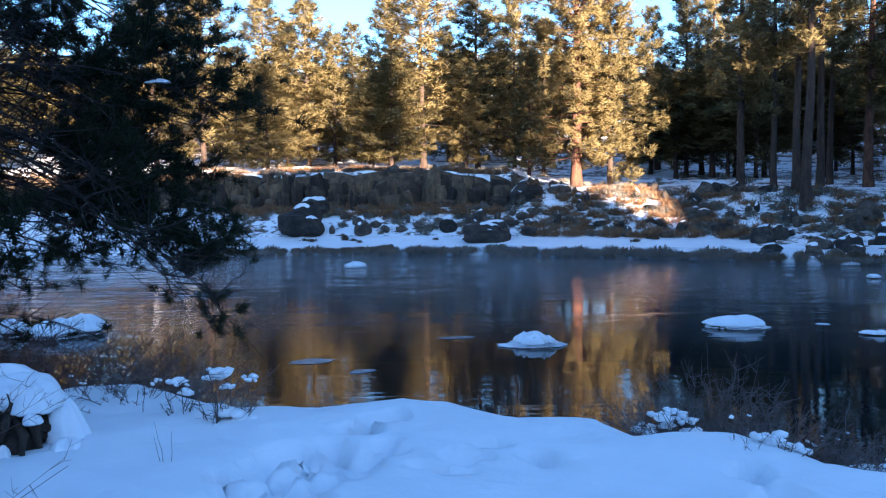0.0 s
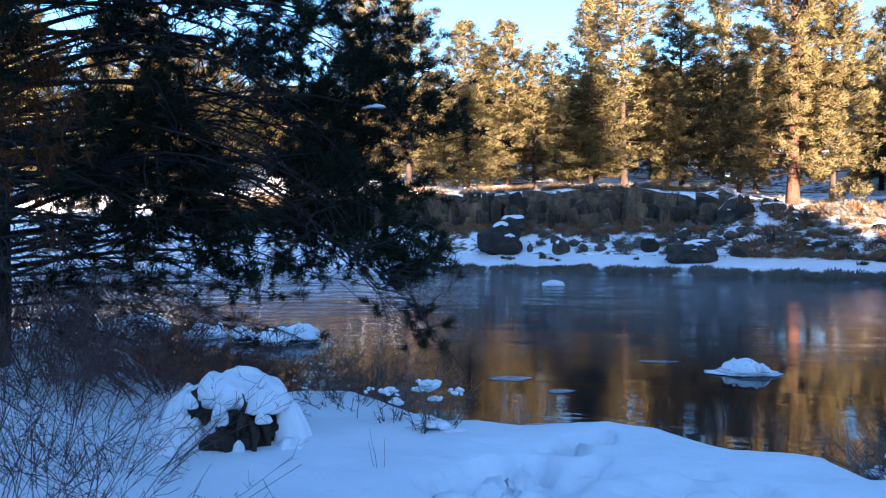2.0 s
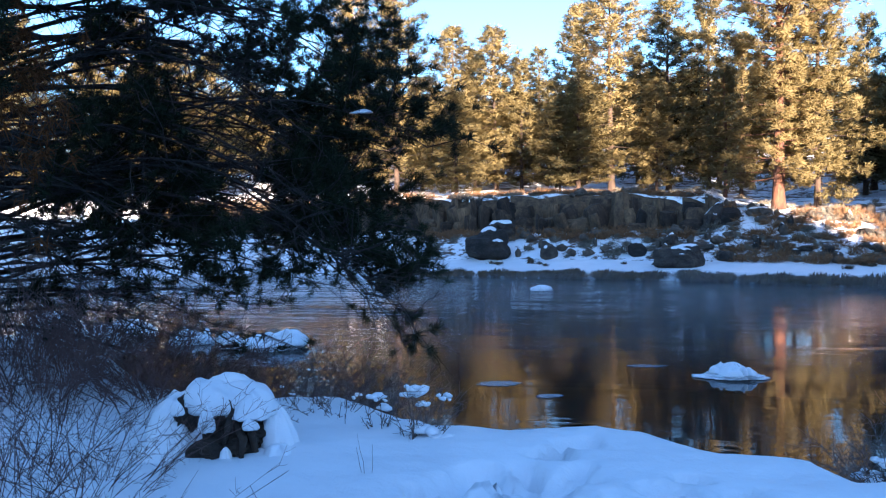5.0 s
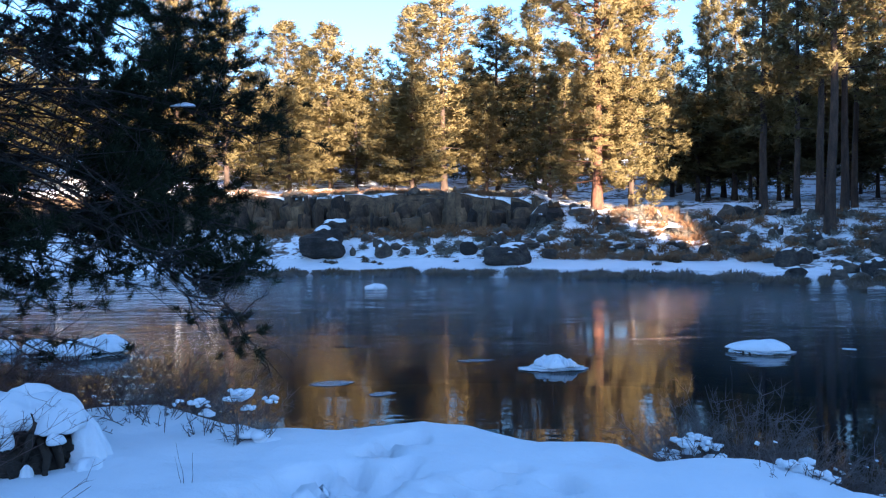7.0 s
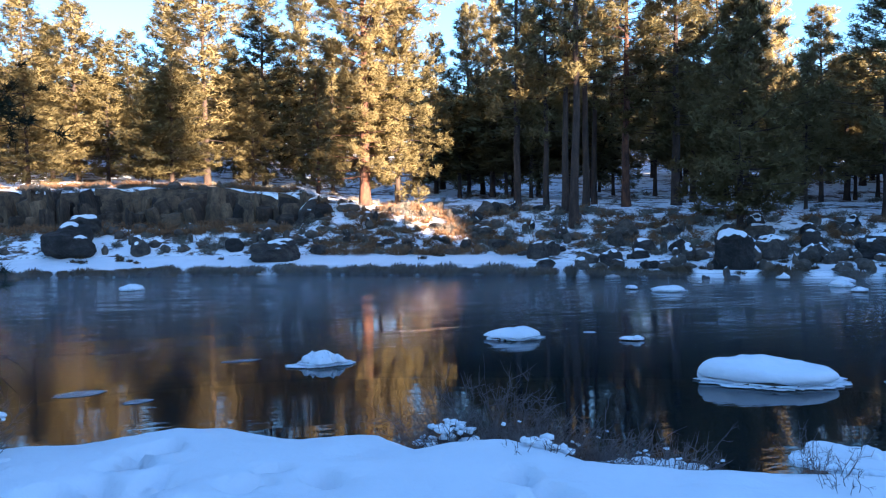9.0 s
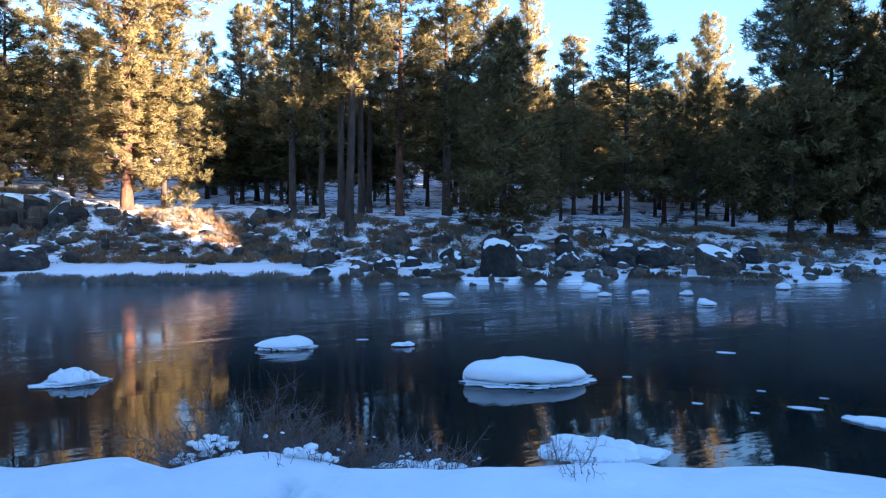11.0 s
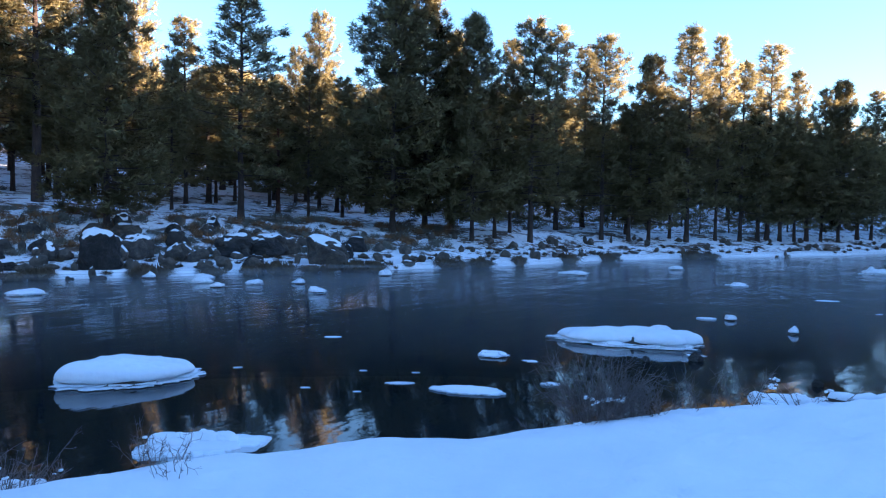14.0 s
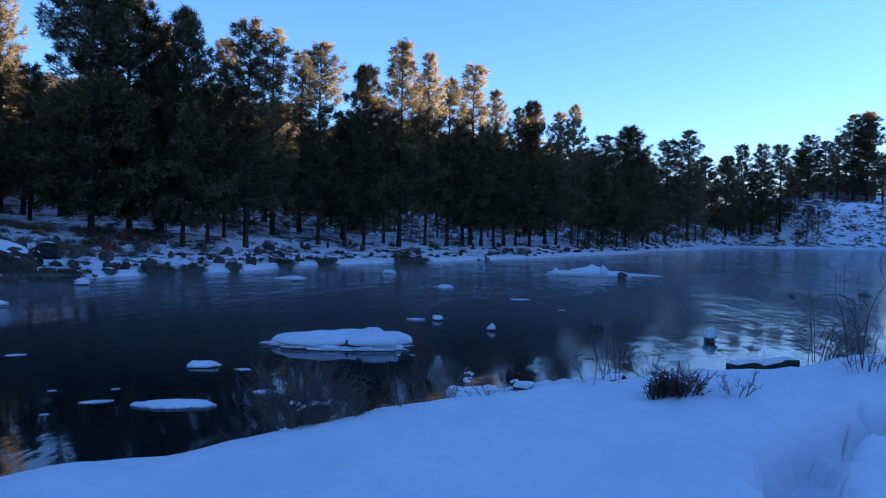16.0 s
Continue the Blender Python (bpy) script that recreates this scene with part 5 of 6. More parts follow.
# ---- the big pine that overhangs the near bank ----
def near_pine():
    rng = np.random.default_rng(77)
    foot = at(44.3, 10.6)
    foot.z = ground_z(foot.x, foot.y) - 0.2
    thing = new("overhanging_pine")
    thing.matrix_basis = Matrix.Translation(foot)
    n = 16
    zs = np.linspace(0, 17, n)
    stem = np.column_stack([0.10 * np.sin(zs * 0.5), 0.12 * np.sin(zs * 0.37 + 1), zs])
    v, f = tube(stem, 0.20 * (1 - zs / 17) ** 0.7 + 0.03, 12)
    under("trunk", mesh_of("near_trunk", v, f, [SHADED_BARK], smooth=True), thing)
    wood, cs, ds, dcs, dds, lumps = [], [], [], [], [], []

    def shoot(p, d, ln, bare):
        """A side branch with twigs; needle brushes at the ends unless it is bare."""
        end = p + d * ln + np.array([0, 0, rng.uniform(-0.10, 0.22) * ln])
        mid = (p + end) / 2 + rng.normal(0, 0.06, 3) - np.array([0, 0, 0.05 * ln])
        wood.append(tube(np.stack([p, mid, end]), np.array([0.011, 0.008, 0.004]), 3))
        for _ in range(4):
            tw = p + (end - p) * rng.uniform(0.25, 0.98)
            e2 = tw + d * rng.uniform(0.02, 0.22) + rng.normal(0, 0.15, 3)
            wood.append(tube(np.stack([tw, (tw + e2) / 2 + rng.normal(0, 0.025, 3), e2]), np.array([0.005, 0.0045, 0.0025]), 3))
            if not bare and rng.random() < 0.8:
                way = (e2 - tw) / (np.linalg.norm(e2 - tw) + 1e-6)
                for back in (0.0, 0.07):
                    cs.append((e2 - way * back)[None])
                    ds.append((way * 0.7 + np.array([0, 0, 0.25]))[None])
        if not bare:
            cs.append(np.stack([end, end - d * 0.09, end - d * 0.18]))
            ds.append(np.tile(d * 0.7 + np.array([0, 0, 0.25]), (3, 1)))

    limbs = 92
    for k in range(limbs):
        t = (k % 74 + rng.uniform(0, 1)) / 74
        z = 1.1 + 3.9 * t if k % 6 else 4 + 10 * t
        ang = math.radians(rng.uniform(2, 86)) if k % 5 else rng.uniform(0, 2 * math.pi)
        if k >= 74:
            ang, z = math.radians(rng.uniform(-75, 12)), rng.uniform(3.0, 6.6)
        hanging = k % 6 == 3 and k < 74
        if hanging:
            ang = math.radians(rng.uniform(6, 52))
            z = rng.uniform(1.9, 3.6)
        out = np.array([math.cos(ang), math.sin(ang), 0.0])
        facing = out[0] + 0.268 * out[1]
        ln = (3.6 + 4.2 * max(0.0, math.cos(ang - math.radians(56)))) * rng.uniform(0.5, 1.04)
        if facing > 0.3:
            ln = min(7.4, 5.25 / facing) * (1 - 0.45 * rng.uniform(0, 1) ** 1.4) * (1 - 0.12 * min(1.0, max(0.0, z - 4.5) / 2))
        if k >= 74:
            ln = rng.uniform(1.8, 3.6)
        if hanging:
            ln = 5.25 / facing * rng.uniform(0.88, 1.02)
        side = np.array([-out[1], out[0], 0.0])
        m = 12
        g = np.linspace(0, 1, m)[:, None]
        rise = rng.uniform(-0.02, 0.34) + 0.10 * max(0, z - 3) / 8
        sag = rise + rng.uniform(-0.10, 0.16)
        if hanging:
            rise, sag = rng.uniform(0.10, 0.24), rng.uniform(0.36, 0.52)
        elif z < 2.2:
            rise, sag = 0.5 * rise + 0.05, 0.5 * rise + 0.06
            if ang < math.radians(18):
                ln *= 0.6
        root = np.array([np.interp(z, zs, stem[:, 0]), np.interp(z, zs, stem[:, 1]), z])
        bend = np.cumsum(np.cumsum(rng.normal(0, 0.035, (m, 1)), axis=0), axis=0)
        curve = root + out * g * ln + np.array([0, 0, 1]) * (rise * np.sin(g * 2.2) - sag * g ** 2.2) * ln + (side + np.array([0, 0, rng.uniform(-0.7, 0.7)])) * bend
        wood.append(tube(curve, np.linspace(0.010 + 0.0036 * ln, 0.004, m), 5))
        bare = rng.random() < (0.24 if z < 3.6 else 0.08)
        for _ in range(int((4 + 3.6 * ln) * (2.0 if k >= 74 else 1.0))):
            q = 1 - rng.uniform(0, 0.86) ** 1.25
            p = np.array([np.interp(q, g[:, 0], curve[:, i]) for i in range(3)])
            d = out * rng.uniform(0.1, 0.9) + side * rng.choice([-1, 1]) * rng.uniform(0.1, 0.9) + np.array([0, 0, rng.uniform(-0.55, 0.6)])
            d /= np.linalg.norm(d)
            shoot(p, d, rng.uniform(0.3, 1.15) * (1.2 - 0.5 * q), bare or q < 0.2)
        if rng.random() < 0.26 and not hanging:
            i = rng.integers(6, 10)
            lumps.append((Vector(curve[i]), Vector(curve[i + 1])))
    # dead lower limbs, bare and full of twigs
    for k in range(46):
        ang = math.radians(rng.uniform(-40, 70))
        out = np.array([math.cos(ang), math.sin(ang), 0.0])
        ln = rng.uniform(1.6, 4.6) * (0.7 if ang < 0 else 1.0)
        g = np.linspace(0, 1, 8)[:, None]
        z = rng.uniform(0.7, 3.0)
        bend = np.cumsum(rng.normal(0, 0.07, (8, 3)), axis=0)
        curve = np.array([0.0, 0.1, z]) + out * g * ln + np.array([0, 0, 1]) * (rng.uniform(-0.1, 0.3) * g - rng.uniform(0.1, 0.45) * g * g) * ln + bend * g
        wood.append(tube(curve, np.linspace(0.018, 0.004, 8), 4))
        for _ in range(int(9 * ln)):
            q = rng.uniform(0.15, 1.0)
            p = np.array([np.interp(q, g[:, 0], curve[:, i]) for i in range(3)])
            d = out * rng.uniform(0.0, 0.8) + rng.normal(0, 0.55, 3)
            e1 = p + d * rng.uniform(0.15, 0.5)
            e2 = e1 + d * rng.uniform(0.1, 0.35) + rng.normal(0, 0.1, 3)
            wood.append(tube(np.stack([p, e1, e2]), np.array([0.0055, 0.0042, 0.0022]), 3))
            if ang > 0 and rng.random() < 0.3:
                cs.append(np.stack([e2, e1]))
                ds.append(np.tile(d * 0.5 + np.array([0, 0, 0.2]), (2, 1)))
    # a low spray of dead brown needles near the stem
    for _ in range(90):
        dcs.append((np.array([2.2, -1.6, 3.1]) + rng.normal(0, 1, 3) * np.array([0.26, 0.26, 0.5]))[None])
        dds.append(np.array([[0.1, 0, -0.5]]))
    ca, da = np.vstack(cs), np.vstack(ds)
    patch = fuzz(ca[:, 0] * 0.8 + ca[:, 1] * 0.5, ca[:, 2] * 1.3 + ca[:, 1] * 0.5, 5) + 0.4 * fuzz(ca[:, 0] * 2.2, ca[:, 2] * 2.6 + ca[:, 1], 6)
    keep = patch > -0.22 - 0.25 * np.clip((3.0 - ca[:, 2]) / 1.5, 0, 1)
    ca, da = ca[keep], da[keep]
    wv, wf = joined(wood)
    under("limbwork", mesh_of("near_limbs", wv, wf, [SHADED_BARK], smooth=True), thing)
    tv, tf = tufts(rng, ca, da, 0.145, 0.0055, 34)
    under("needles", mesh_of("near_needles", tv, tf, [SHADED_NEEDLES]), thing)
    tv, tf = tufts(rng, np.vstack(dcs), np.vstack(dds), 0.17, 0.006, 26)
    under("dead_needles", mesh_of("near_dead", tv, tf, [DEAD_NEEDLES]), thing, "rust-brown dead needles")
    for i, (a, b) in enumerate(lumps):
        load = under("snow_load", DOMES[i % 6], thing, "small load of snow on a branch")
        along = b - a
        load.matrix_basis = Matrix.Translation((a + b) / 2 + Vector((0, 0, 0.01))) @ Matrix.Rotation(math.atan2(along.y, along.x), 4, "Z") @ Matrix.Diagonal((along.length * rng.uniform(0.3, 0.6), rng.uniform(0.07, 0.14), rng.uniform(0.03, 0.06), 1))
    tagged(thing, "large dark pine with long drooping snow-dusted branches", "pine tree")


near_pine()

# ---- shrubs and plants along the near bank ----
DRY = "bare brown shrub on the snowy bank"


def laden(az, d, height, spread, stems, caps, label, seed, side=6, base=0.12):
    """A shrub with larger caps of snow: offset across, offset up, width, height of each."""
    thing = shrub(az, d, height, spread, stems, label, seed, side=side, base=base, thick=0.006)
    for i, (dx, dz, w, h) in enumerate(caps):
        cap = under("snow_cap", snow_lumps(random.Random(seed * 9 + i), [Vector((0, 0, 0)), Vector((0.2 * w, 0, -0.1 * w)), Vector((-0.25 * w, 0.1 * w, 0))], 0.40 * w), thing, "cap of snow on the twigs")
        cap.matrix_basis = Matrix.Rotation(radians(az), 4, "Z") @ Matrix.Translation((dx, -0.03 * (i % 3), dz * 0.95))


laden(15.65, 6.2, 0.50, 0.12, 9, ((0.02, 0.40, 0.17, 0.12), (-0.07, 0.36, 0.08, 0.08)), "dry plant with a cap of snow on its head", 1, base=0.06)
laden(14.6, 6.3, 0.40, 0.22, 9, ((0.12, 0.30, 0.12, 0.14), (-0.03, 0.26, 0.09, 0.08), (0.0, 0.04, 0.22, 0.1)), "dry plant with a cap of snow on its head", 36, base=0.06)
laden(18.3, 6.5, 0.34, 0.14, 9, ((0.0, 0.26, 0.12, 0.09), (0.07, 0.18, 0.09, 0.07)), "dry plant with a cap of snow on its head", 37, base=0.08)
shrub(21.0, 7.0, 0.26, 0.30, 18, "low dry plants poking through the snow", 2, lumps=7, lump=0.022, base=0.3)
shrub(23.5, 7.2, 0.22, 0.30, 16, "low dry plants poking through the snow", 3, lumps=5, lump=0.022, base=0.3)
shrub(19.2, 8.0, 0.7, 0.5, 34, DRY, 4, side=9, base=0.4)
shrub(16.8, 7.7, 0.55, 0.5, 30, DRY, 5, side=9, base=0.4)
shrub(18.9, 5.35, 0.36, 0.06, 3, "thin dry stalks in the snow", 6, side=0, thick=0.0035, base=0.06)
laden(-15.2, 6.6, 0.44, 0.30, 60, ((-0.20, 0.16, 0.14, 0.12), (-0.13, 0.20, 0.13, 0.10), (-0.04, 0.30, 0.16, 0.13), (0.06, 0.32, 0.15, 0.12), (0.14, 0.27, 0.13, 0.12), (0.20, 0.18, 0.15, 0.14), (0.02, 0.2, 0.12, 0.1)), "small shrub laden with clumped snow", 7, side=8, base=0.16)
laden(-26.0, 6.6, 0.40, 0.36, 60, ((0.0, 0.24, 0.14, 0.10), (0.08, 0.17, 0.16, 0.13), (0.13, 0.12, 0.1, 0.1), (0.2, 0.33, 0.13, 0.05)), "tangled shrub holding a clump of snow", 38, side=10, base=0.25)
laden(-22.0, 5.7, 0.22, 0.2, 16, ((0.0, 0.05, 0.16, 0.12), (0.12, 0.02, 0.13, 0.1), (-0.1, 0.08, 0.1, 0.09)), "dry stalks half buried in lumps of snow", 39, base=0.2)
shrub(-17.8, 7.2, 0.85, 0.6, 64, "bare tangled shrub at the water's edge", 8, side=11, base=0.35, thick=0.008)
shrub(-19.8, 7.2, 0.8, 0.5, 50, "bare tangled shrub at the water's edge", 9, side=10, base=0.3)
shrub(-22.3, 7.0, 0.58, 0.5, 50, "bare tangled shrub at the water's edge", 10, side=9, base=0.3)
shrub(-25.2, 6.9, 0.6, 0.6, 56, "bare tangled shrub at the water's edge", 11, side=11, lumps=60, lump=0.016, base=0.35, thick=0.008)
shrub(-20.0, 5.4, 0.26, 0.10, 5, "dry stalks in the snow", 12, lumps=3, lump=0.018, thick=0.004)
shrub(-29.8, 6.7, 0.6, 0.5, 26, "low shrub half buried in snow", 14, lumps=8, lump=0.025, base=0.3)
shrub(-30.9, 5.6, 0.32, 0.14, 14, "dry stalks at the edge of the snow", 15, lumps=2, lump=0.018, thick=0.004, base=0.14)
shrub(-29.0, 5.55, 0.22, 0.08, 4, "dry stalks in the snow", 16, thick=0.004)
shrub(-39.8, 5.75, 0.42, 0.16, 14, "dry stalks at the edge of the snow", 17, lumps=2, lump=0.018, thick=0.004)
shrub(-41.2, 5.2, 0.26, 0.12, 7, "dry stalks in the snow", 18, lumps=4, lump=0.014, thick=0.004)
shrub(-69.7, 6.7, 0.62, 0.34, 84, "dark dense bare shrub on the bank", 19, side=8, base=0.2)
shrub(-66.6, 6.4, 0.2, 0.2, 10, DRY, 20, lumps=4, lump=0.022, base=0.2)
shrub(-72.2, 6.7, 0.30, 0.25, 18, DRY, 21, lumps=16, lump=0.029, base=0.3)
shrub(-74.2, 7.4, 0.45, 0.25, 16, DRY, 22, side=8, base=0.25)
shrub(-77.0, 7.3, 0.4, 0.2, 9, DRY, 23, side=7)
shrub(-79.6, 7.4, 0.5, 0.2, 5, DRY, 24, side=6)
shrub(-81.0, 8.4, 0.4, 0.2, 9, DRY, 25, side=6)
shrub(-83.2, 8.0, 0.26, 0.3, 16, DRY, 26, lumps=14, lump=0.029, base=0.3)
shrub(-83.3, 6.54, 0.16, 0.01, 1, "single dark stub of a stalk", 27, side=0, thick=0.011, base=0.01)
shrub(-90.2, 8.3, 0.70, 0.42, 6, DRY, 28, side=4)
shrub(-92.0, 8.6, 0.9, 0.5, 4, DRY, 29, side=3)
shrub(-95.8, 7.95, 0.30, 0.14, 120, "dark rounded bush poking out of snow", 30, side=7, lumps=6, lump=0.018, thick=0.0065, base=0.17, mat=WILLOW)
shrub(-94.4, 7.85, 0.24, 0.1, 30, "dark rounded bush poking out of snow", 90, side=5, thick=0.009, base=0.08, mat=WILLOW)
shrub(-94.3, 8.9, 0.28, 0.2, 10, DRY, 31, side=6)
shrub(-99.6, 8.2, 0.25, 0.2, 12, DRY, 32, lumps=5, lump=0.029)
shrub(-104.6, 11.6, 1.15, 0.55, 12, "bare upright shrub at the bank", 33, side=7, thick=0.008, base=0.12)
shrub(-107.8, 10.6, 1.7, 0.7, 7, "tall bare shrub with thin branches", 34, side=9, thick=0.010, base=0.3)
shrub(-107.5, 10.2, 0.5, 0.25, 12, DRY, 35, side=5, base=0.25)
for i, (az, d, h) in enumerate(((43, 3.6, 0.85), (40.5, 4.2, 0.8), (44, 5.0, 1.2), (41, 6.0, 1.2), (36.5, 5.6, 0.6), (39, 7.5, 1.2), (43, 8.5, 1.6))):
    shrub(az, d, h, 0.9, 26, "red-brown willow shrub with bare arching twigs", 40 + i, side=10, thick=0.0042, base=0.35, mat=WILLOW)
shrub(33.5, 4.4, 0.38, 0.25, 5, "thin bare sprig in the snow", 50, side=5, thick=0.004)
shrub(30.0, 4.3, 0.25, 0.35, 4, "thin bare sprig in the snow", 51, side=4, thick=0.004)
for i, (az, d, h) in enumerate(((30, 10.5, 1.3), (33, 11, 1.5), (27, 10, 1.2), (36, 12.5, 1.7), (24, 9.8, 1.1), (40, 14, 1.8), (22, 9.2, 0.9), (25.6, 8.3, 0.8), (23.2, 8.2, 0.7), (27.6, 8.6, 0.85), (30.5, 8.8, 0.9), (20.6, 8.3, 0.55), (33.2, 8.2, 0.9), (31, 13, 1.3), (28, 12, 1.0), (35, 9.5, 1.2), (38, 10.5, 1.4), (42, 11, 1.5), (37, 11.5, 1.6), (33, 9.3, 1.0), (44, 12, 1.8), (40, 9, 1.1))):
    shrub(az, d, 0.72 * h, 0.8, 44, "grey-brown thicket of bare twigs by the water", 60 + i, side=10, thick=0.008, base=0.6, mat=WILLOW)


def ice_shelf(az, d, length, depth, z, lump, seed):
    """Snow-covered shore ice with a few humps, at a height chosen to show over the bank's crest."""
    thing = new("shore_ice")
    thing.matrix_basis = Matrix.Translation(at(az, d, z)) @ Matrix.Rotation(radians(az), 4, "Z")
    plate = under("ice_plate", RIMS[seed % 4], thing)
    plate.matrix_basis = Matrix.Diagonal((length, depth, 0.05, 1))
    cover = under("snow_cover", PILLOWS[(seed + 3) % 6], thing, "even cover of snow")
    cover.matrix_basis = Matrix.Translation((0, 0, 0.02)) @ Matrix.Diagonal((length * 0.8, depth * 0.8, 0.06, 1))
    for i in range(lump):
        rng = random.Random(seed * 10 + i)
        w = rng.uniform(0.3, 0.5) * length
        hump = under("snow_hump", PILLOWS[(seed + i) % 6], thing, "rounded hump of snow")
        hump.matrix_basis = Matrix.Translation(((i - (lump - 1) / 2) * length * 0.3, rng.uniform(-0.1, 0.1) * depth, 0.02)) @ Matrix.Diagonal((w, depth * 0.5, rng.uniform(0.07, 0.13), 1))
    tagged(thing, "snowy shelf of shore ice raised to show past the bank", "ice")


for i, (az, d, h, n) in enumerate(((-23.6, 6.5, 0.45, 4), (-24.8, 6.7, 0.5, 4), (-27.2, 6.5, 0.42, 6), (-30.6, 6.2, 0.30, 4))):
    shrub(az, d, h, 0.34, 60, "low tangled shrub half buried in snow", 80 + i, side=9, lumps=n * 5, lump=0.018, base=0.30, thick=0.007)
ice_shelf(-29.5, 6.5, 0.88, 0.5, 1.25, 3, 1)
ice_shelf(-42.3, 6.95, 1.0, 0.55, 1.36, 2, 2)
ice_shelf(-83.0, 8.5, 0.9, 0.4, 1.52, 3, 3)


# ---- the broken stump under snow ----
def stump():
    p = at(28.75, 6.2)
    p.z = ground_z(p.x, p.y) - 0.05
    thing = new("tree_stump")
    thing.matrix_basis = Matrix.Translation(p) @ Matrix.Rotation(radians(28), 4, "Z")
    rng = random.Random(4)

    def rough(name, x, y, z, w, d, h, seed, label=""):
        """A lump of rotten wood, split and knotted along the grain."""
        off = Vector((seed * 2.3, seed * 4.1, 1))
        bm = bmesh.new()
        bmesh.ops.create_icosphere(bm, subdivisions=4, radius=0.5)
        for v in bm.verts:
            q = v.co.copy()
            k = 1 + 0.35 * noise.noise(Vector((q.x * 3, q.y * 3, q.z * 1.3)) + off) + 0.22 * noise.noise(Vector((q.x * 9, q.y * 9, q.z * 3)) + off)
            crack = abs(noise.noise(Vector((q.x * 4.5, q.y * 4.5, q.z * 1.2)) + off * 2))
            v.co = q * k * (1 - 0.3 * max(0.0, 1 - crack * 7))
        me = bpy.data.meshes.new(name)
        bm.to_mesh(me)
        bm.free()
        me.materials.append(ROTTEN)
        ob = under(name, me, thing, label)
        ob.matrix_basis = Matrix.Translation((x, y, z)) @ Matrix.Diagonal((w, d, h, 1))

    rough("stump_wood_and_hollow", 0.10, 0.0, 0.17, 0.50, 0.42, 0.44, 1, "dark rotten broken wood, also standing in for the shaded hollow")
    # dark lump that stands in for the shaded hollow at upper left
    rough("stump_wood_and_hollow", -0.22, 0.04, 0.30, 0.26, 0.24, 0.34, 2, "dark rotten broken wood, also standing in for the shaded hollow")
    rough("root_mass", 0.02, -0.16, 0.06, 0.44, 0.22, 0.26, 3)
    nr = np.random.default_rng(9)
    for k in range(4):
        a = 3.8 + k * 0.52 + nr.uniform(-0.15, 0.15)
        o = np.array([math.cos(a), math.sin(a) * 0.8, 0])
        pts = np.stack([o * 0.16 + np.array([0.08, 0, 0.30]), o * 0.27 + np.array([0.08, 0, 0.20]), o * 0.33 + np.array([0.08, 0, 0.04]), o * 0.36 + np.array([0.08, 0, -0.05])])
        v, f = tube(pts + nr.normal(0, 0.03, (4, 3)), np.array([0.022, 0.030, 0.020, 0.012]), 7)
        under("root", mesh_of("root", v, f, [ROTTEN], smooth=True), thing)
    for i, (x, y, z, w, d, h) in enumerate(((0.02, 0.30, -0.06, 1.05, 0.62, 0.50), (0.04, 0.06, 0.30, 0.62, 0.56, 0.20), (0.20, -0.02, 0.27, 0.38, 0.44, 0.19), (-0.30, 0.14, 0.06, 0.46, 0.5, 0.37), (0.37, 0.04, -0.02, 0.34, 0.46, 0.37),
                                           (-0.40, -0.06, -0.03, 0.44, 0.4, 0.22), (-0.10, -0.19, 0.22, 0.13, 0.12, 0.16), (0.20, -0.22, 0.22, 0.16, 0.12, 0.07), (-0.30, -0.14, 0.34, 0.10, 0.10, 0.10), (0.02, -0.28, 0.02, 0.09, 0.09, 0.10), (0.40, -0.2, -0.03, 0.3, 0.26, 0.13))):
        cap = under("snow_cap", (DOMES[i % 6] if i != 1 else PILLOWS[3]), thing, "thick cap of snow" if w > 0.3 else "lump of snow on the roots")
        cap.matrix_basis = Matrix.Translation((x, y, z)) @ Matrix.Rotation(i * 1.1 if w < 0.3 else 0.15 * i, 4, "Z") @ Matrix.Diagonal((w, d, h, 1))
    tagged(thing, "broken hollow tree stump capped with snow", "stump")


stump()


# ---- a snowed-under log and the ice edge along the near bank ----
def log(az0, d0, az1, d1, r, seed):
    a, b = at(az0, d0), at(az1, d1)
    a.z, b.z = max(ground_z(a.x, a.y), 0) + r * 0.7, max(ground_z(b.x, b.y), 0) + r * 0.7
    rng = np.random.default_rng(seed)
    m = 9
    g = np.linspace(0, 1, m)[:, None]
    pts = np.array(a) * (1 - g) + np.array(b) * g + rng.normal(0, 0.02, (m, 3))
    thing = new("fallen_log")
    v, f = tube(pts, np.full(m, r) * rng.uniform(0.85, 1.1, m), 9)
    under("wood", mesh_of("log_wood", v, f, [ROTTEN], smooth=True), thing)
    v, f = tube(pts + np.array([0, 0, r * 0.75]), r * 0.85 * np.array([0.3] + [1.0] * (m - 2) + [0.3]) * rng.uniform(0.7, 1.2, m), 9)
    under("snow_cover", mesh_of("log_snow", v, f, [SNOW], smooth=True), thing, "ridge of snow along the log")
    tagged(thing, "fallen log under a ridge of snow", "log")


log(-99.2, 9.9, -103.2, 10.4, 0.06, 1)
log(-84.6, 8.2, -89.2, 8.75, 0.055, 2)
log(-88.4, 8.6, -92.4, 9.25, 0.06, 3)


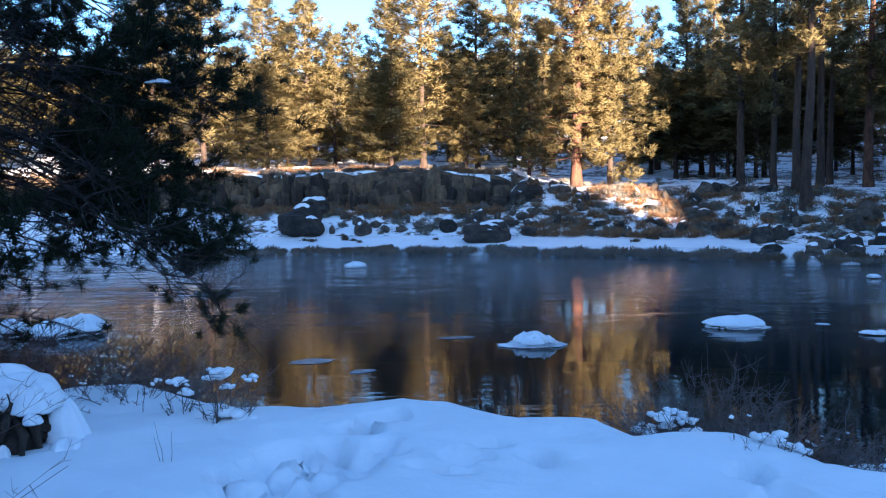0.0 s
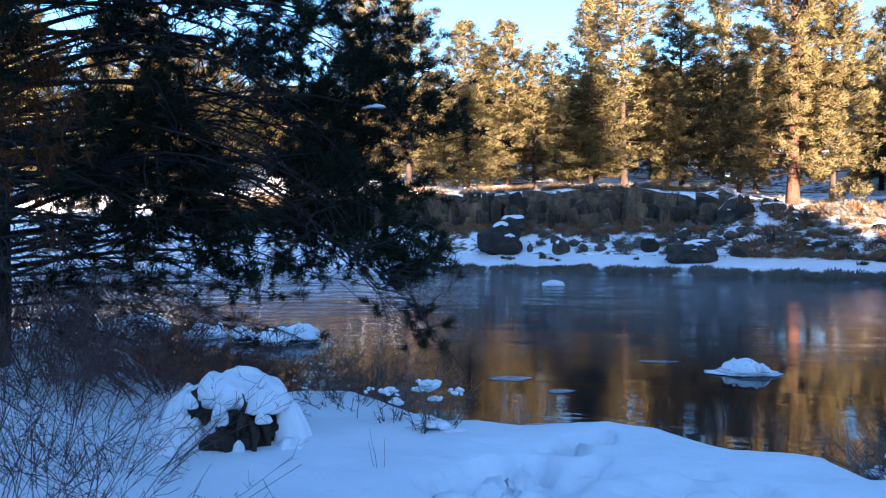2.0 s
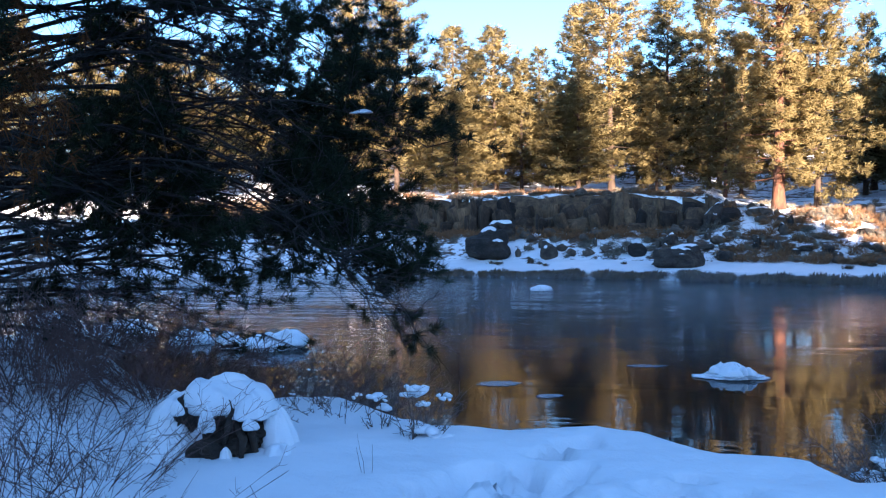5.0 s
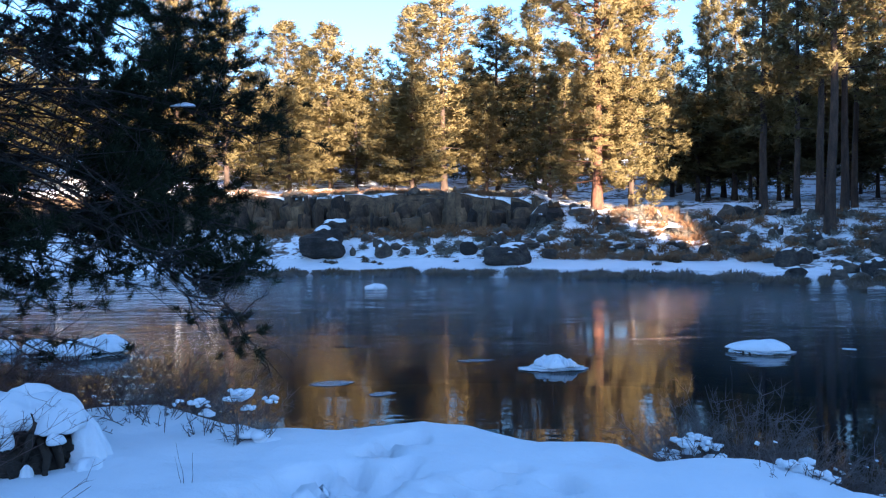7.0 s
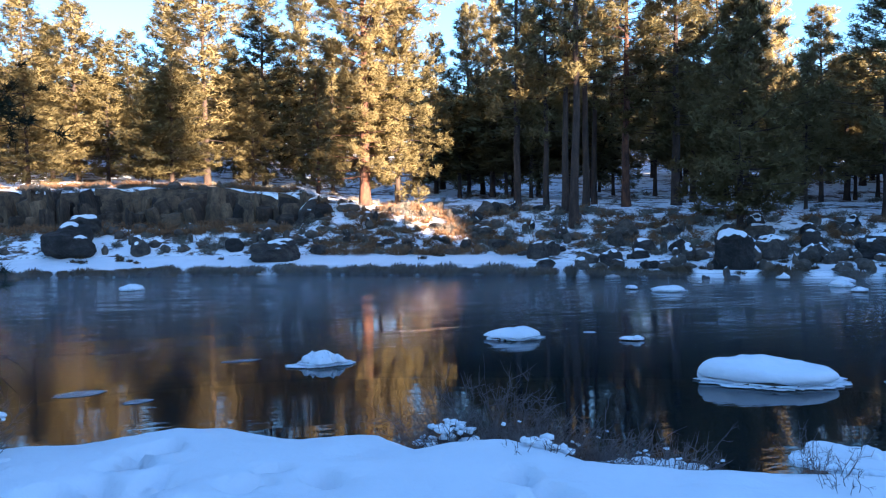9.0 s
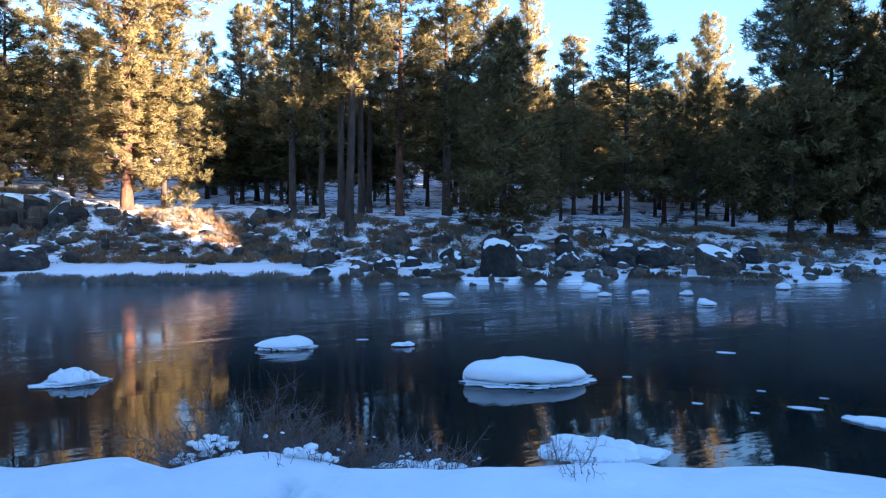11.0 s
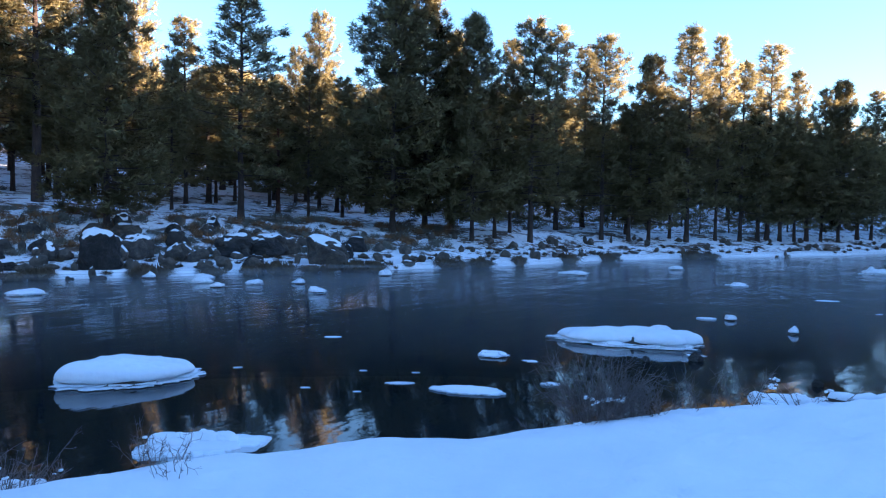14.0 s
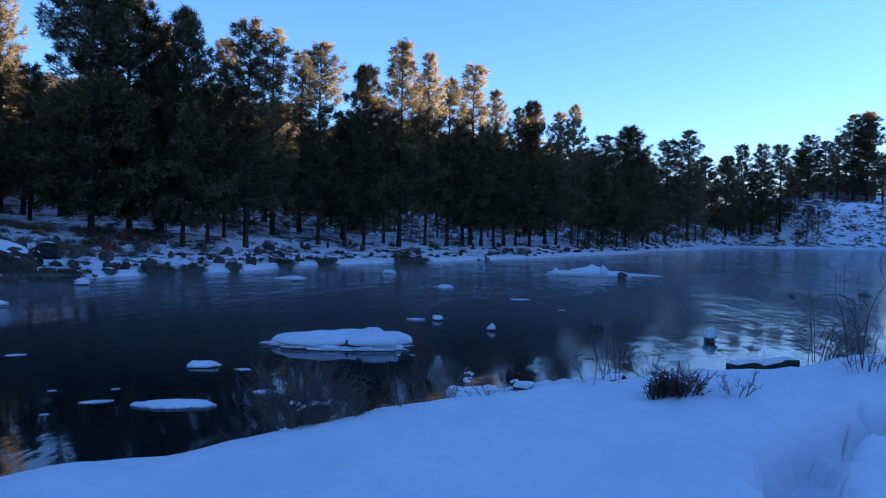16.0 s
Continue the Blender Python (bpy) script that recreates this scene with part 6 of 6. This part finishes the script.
def house():
    """A low house on the far hill, its roof white."""
    p = at(-106.3, 205)
    p.z = ground_z(p.x, p.y)
    thing = new("house")
    thing.matrix_basis = Matrix.Translation(p) @ Matrix.Rotation(radians(-106.3 + 15), 4, "Z")
    bm = bmesh.new()
    bmesh.ops.create_cube(bm, size=1, matrix=Matrix.Translation((0, 0, 1.3)) @ Matrix.Diagonal((12, 8, 2.6, 1)))
    me = bpy.data.meshes.new("wall")
    bm.to_mesh(me)
    bm.free()
    me.materials.append(WALL_PAINT)
    under("wall", me, thing)
    roof = mesh_of("roof", [(-6.6, -4.6, 2.5), (6.6, -4.6, 2.5), (6.6, 4.6, 2.5), (-6.6, 4.6, 2.5), (-6.6, 0, 4.6), (6.6, 0, 4.6), (-6.6, -4.6, 2.75), (6.6, -4.6, 2.75), (6.6, 4.6, 2.75), (-6.6, 4.6, 2.75), (-6.6, 0, 4.9), (6.6, 0, 4.9)],
                   [(6, 7, 11, 10), (10, 11, 8, 9), (0, 4, 5, 1), (4, 3, 2, 5), (0, 1, 7, 6), (2, 3, 9, 8), (0, 6, 10, 4), (4, 10, 9, 3), (1, 5, 11, 7), (5, 2, 8, 11)], [SNOW])
    under("roof", roof, thing, "snow-covered gable roof")
    for x in (-3.5, 0.0, 3.5):
        w = under("window", mesh_of("window", [(x - 0.6, -4.03, 0.9), (x + 0.6, -4.03, 0.9), (x + 0.6, -4.03, 2.0), (x - 0.6, -4.03, 2.0), (x - 0.6, -3.9, 0.9), (x + 0.6, -3.9, 0.9), (x + 0.6, -3.9, 2.0), (x - 0.6, -3.9, 2.0)],
                                       [(0, 1, 2, 3), (0, 4, 5, 1), (3, 2, 6, 7), (0, 3, 7, 4), (1, 5, 6, 2)], [GLASS_DARK]), thing)
        bars = []
        for x0, x1, z0, z1 in ((x - 0.7, x + 0.7, 0.8, 0.9), (x - 0.7, x + 0.7, 2.0, 2.1), (x - 0.7, x - 0.6, 0.9, 2.0), (x + 0.6, x + 0.7, 0.9, 2.0)):
            bars.append((np.array([(x0, -4.06, z0), (x1, -4.06, z0), (x1, -4.06, z1), (x0, -4.06, z1), (x0, -3.98, z0), (x1, -3.98, z0), (x1, -3.98, z1), (x0, -3.98, z1)]),
                         np.array([(0, 1, 2, 3), (0, 4, 5, 1), (3, 2, 6, 7), (0, 3, 7, 4), (1, 5, 6, 2)])))
        v, f = joined(bars)
        under("window_frame", mesh_of("window_frame", v, f, [SNOW]), w, "white window frame")
    tagged(thing, "low brown house with a snowy roof on the hill", "house")


house()
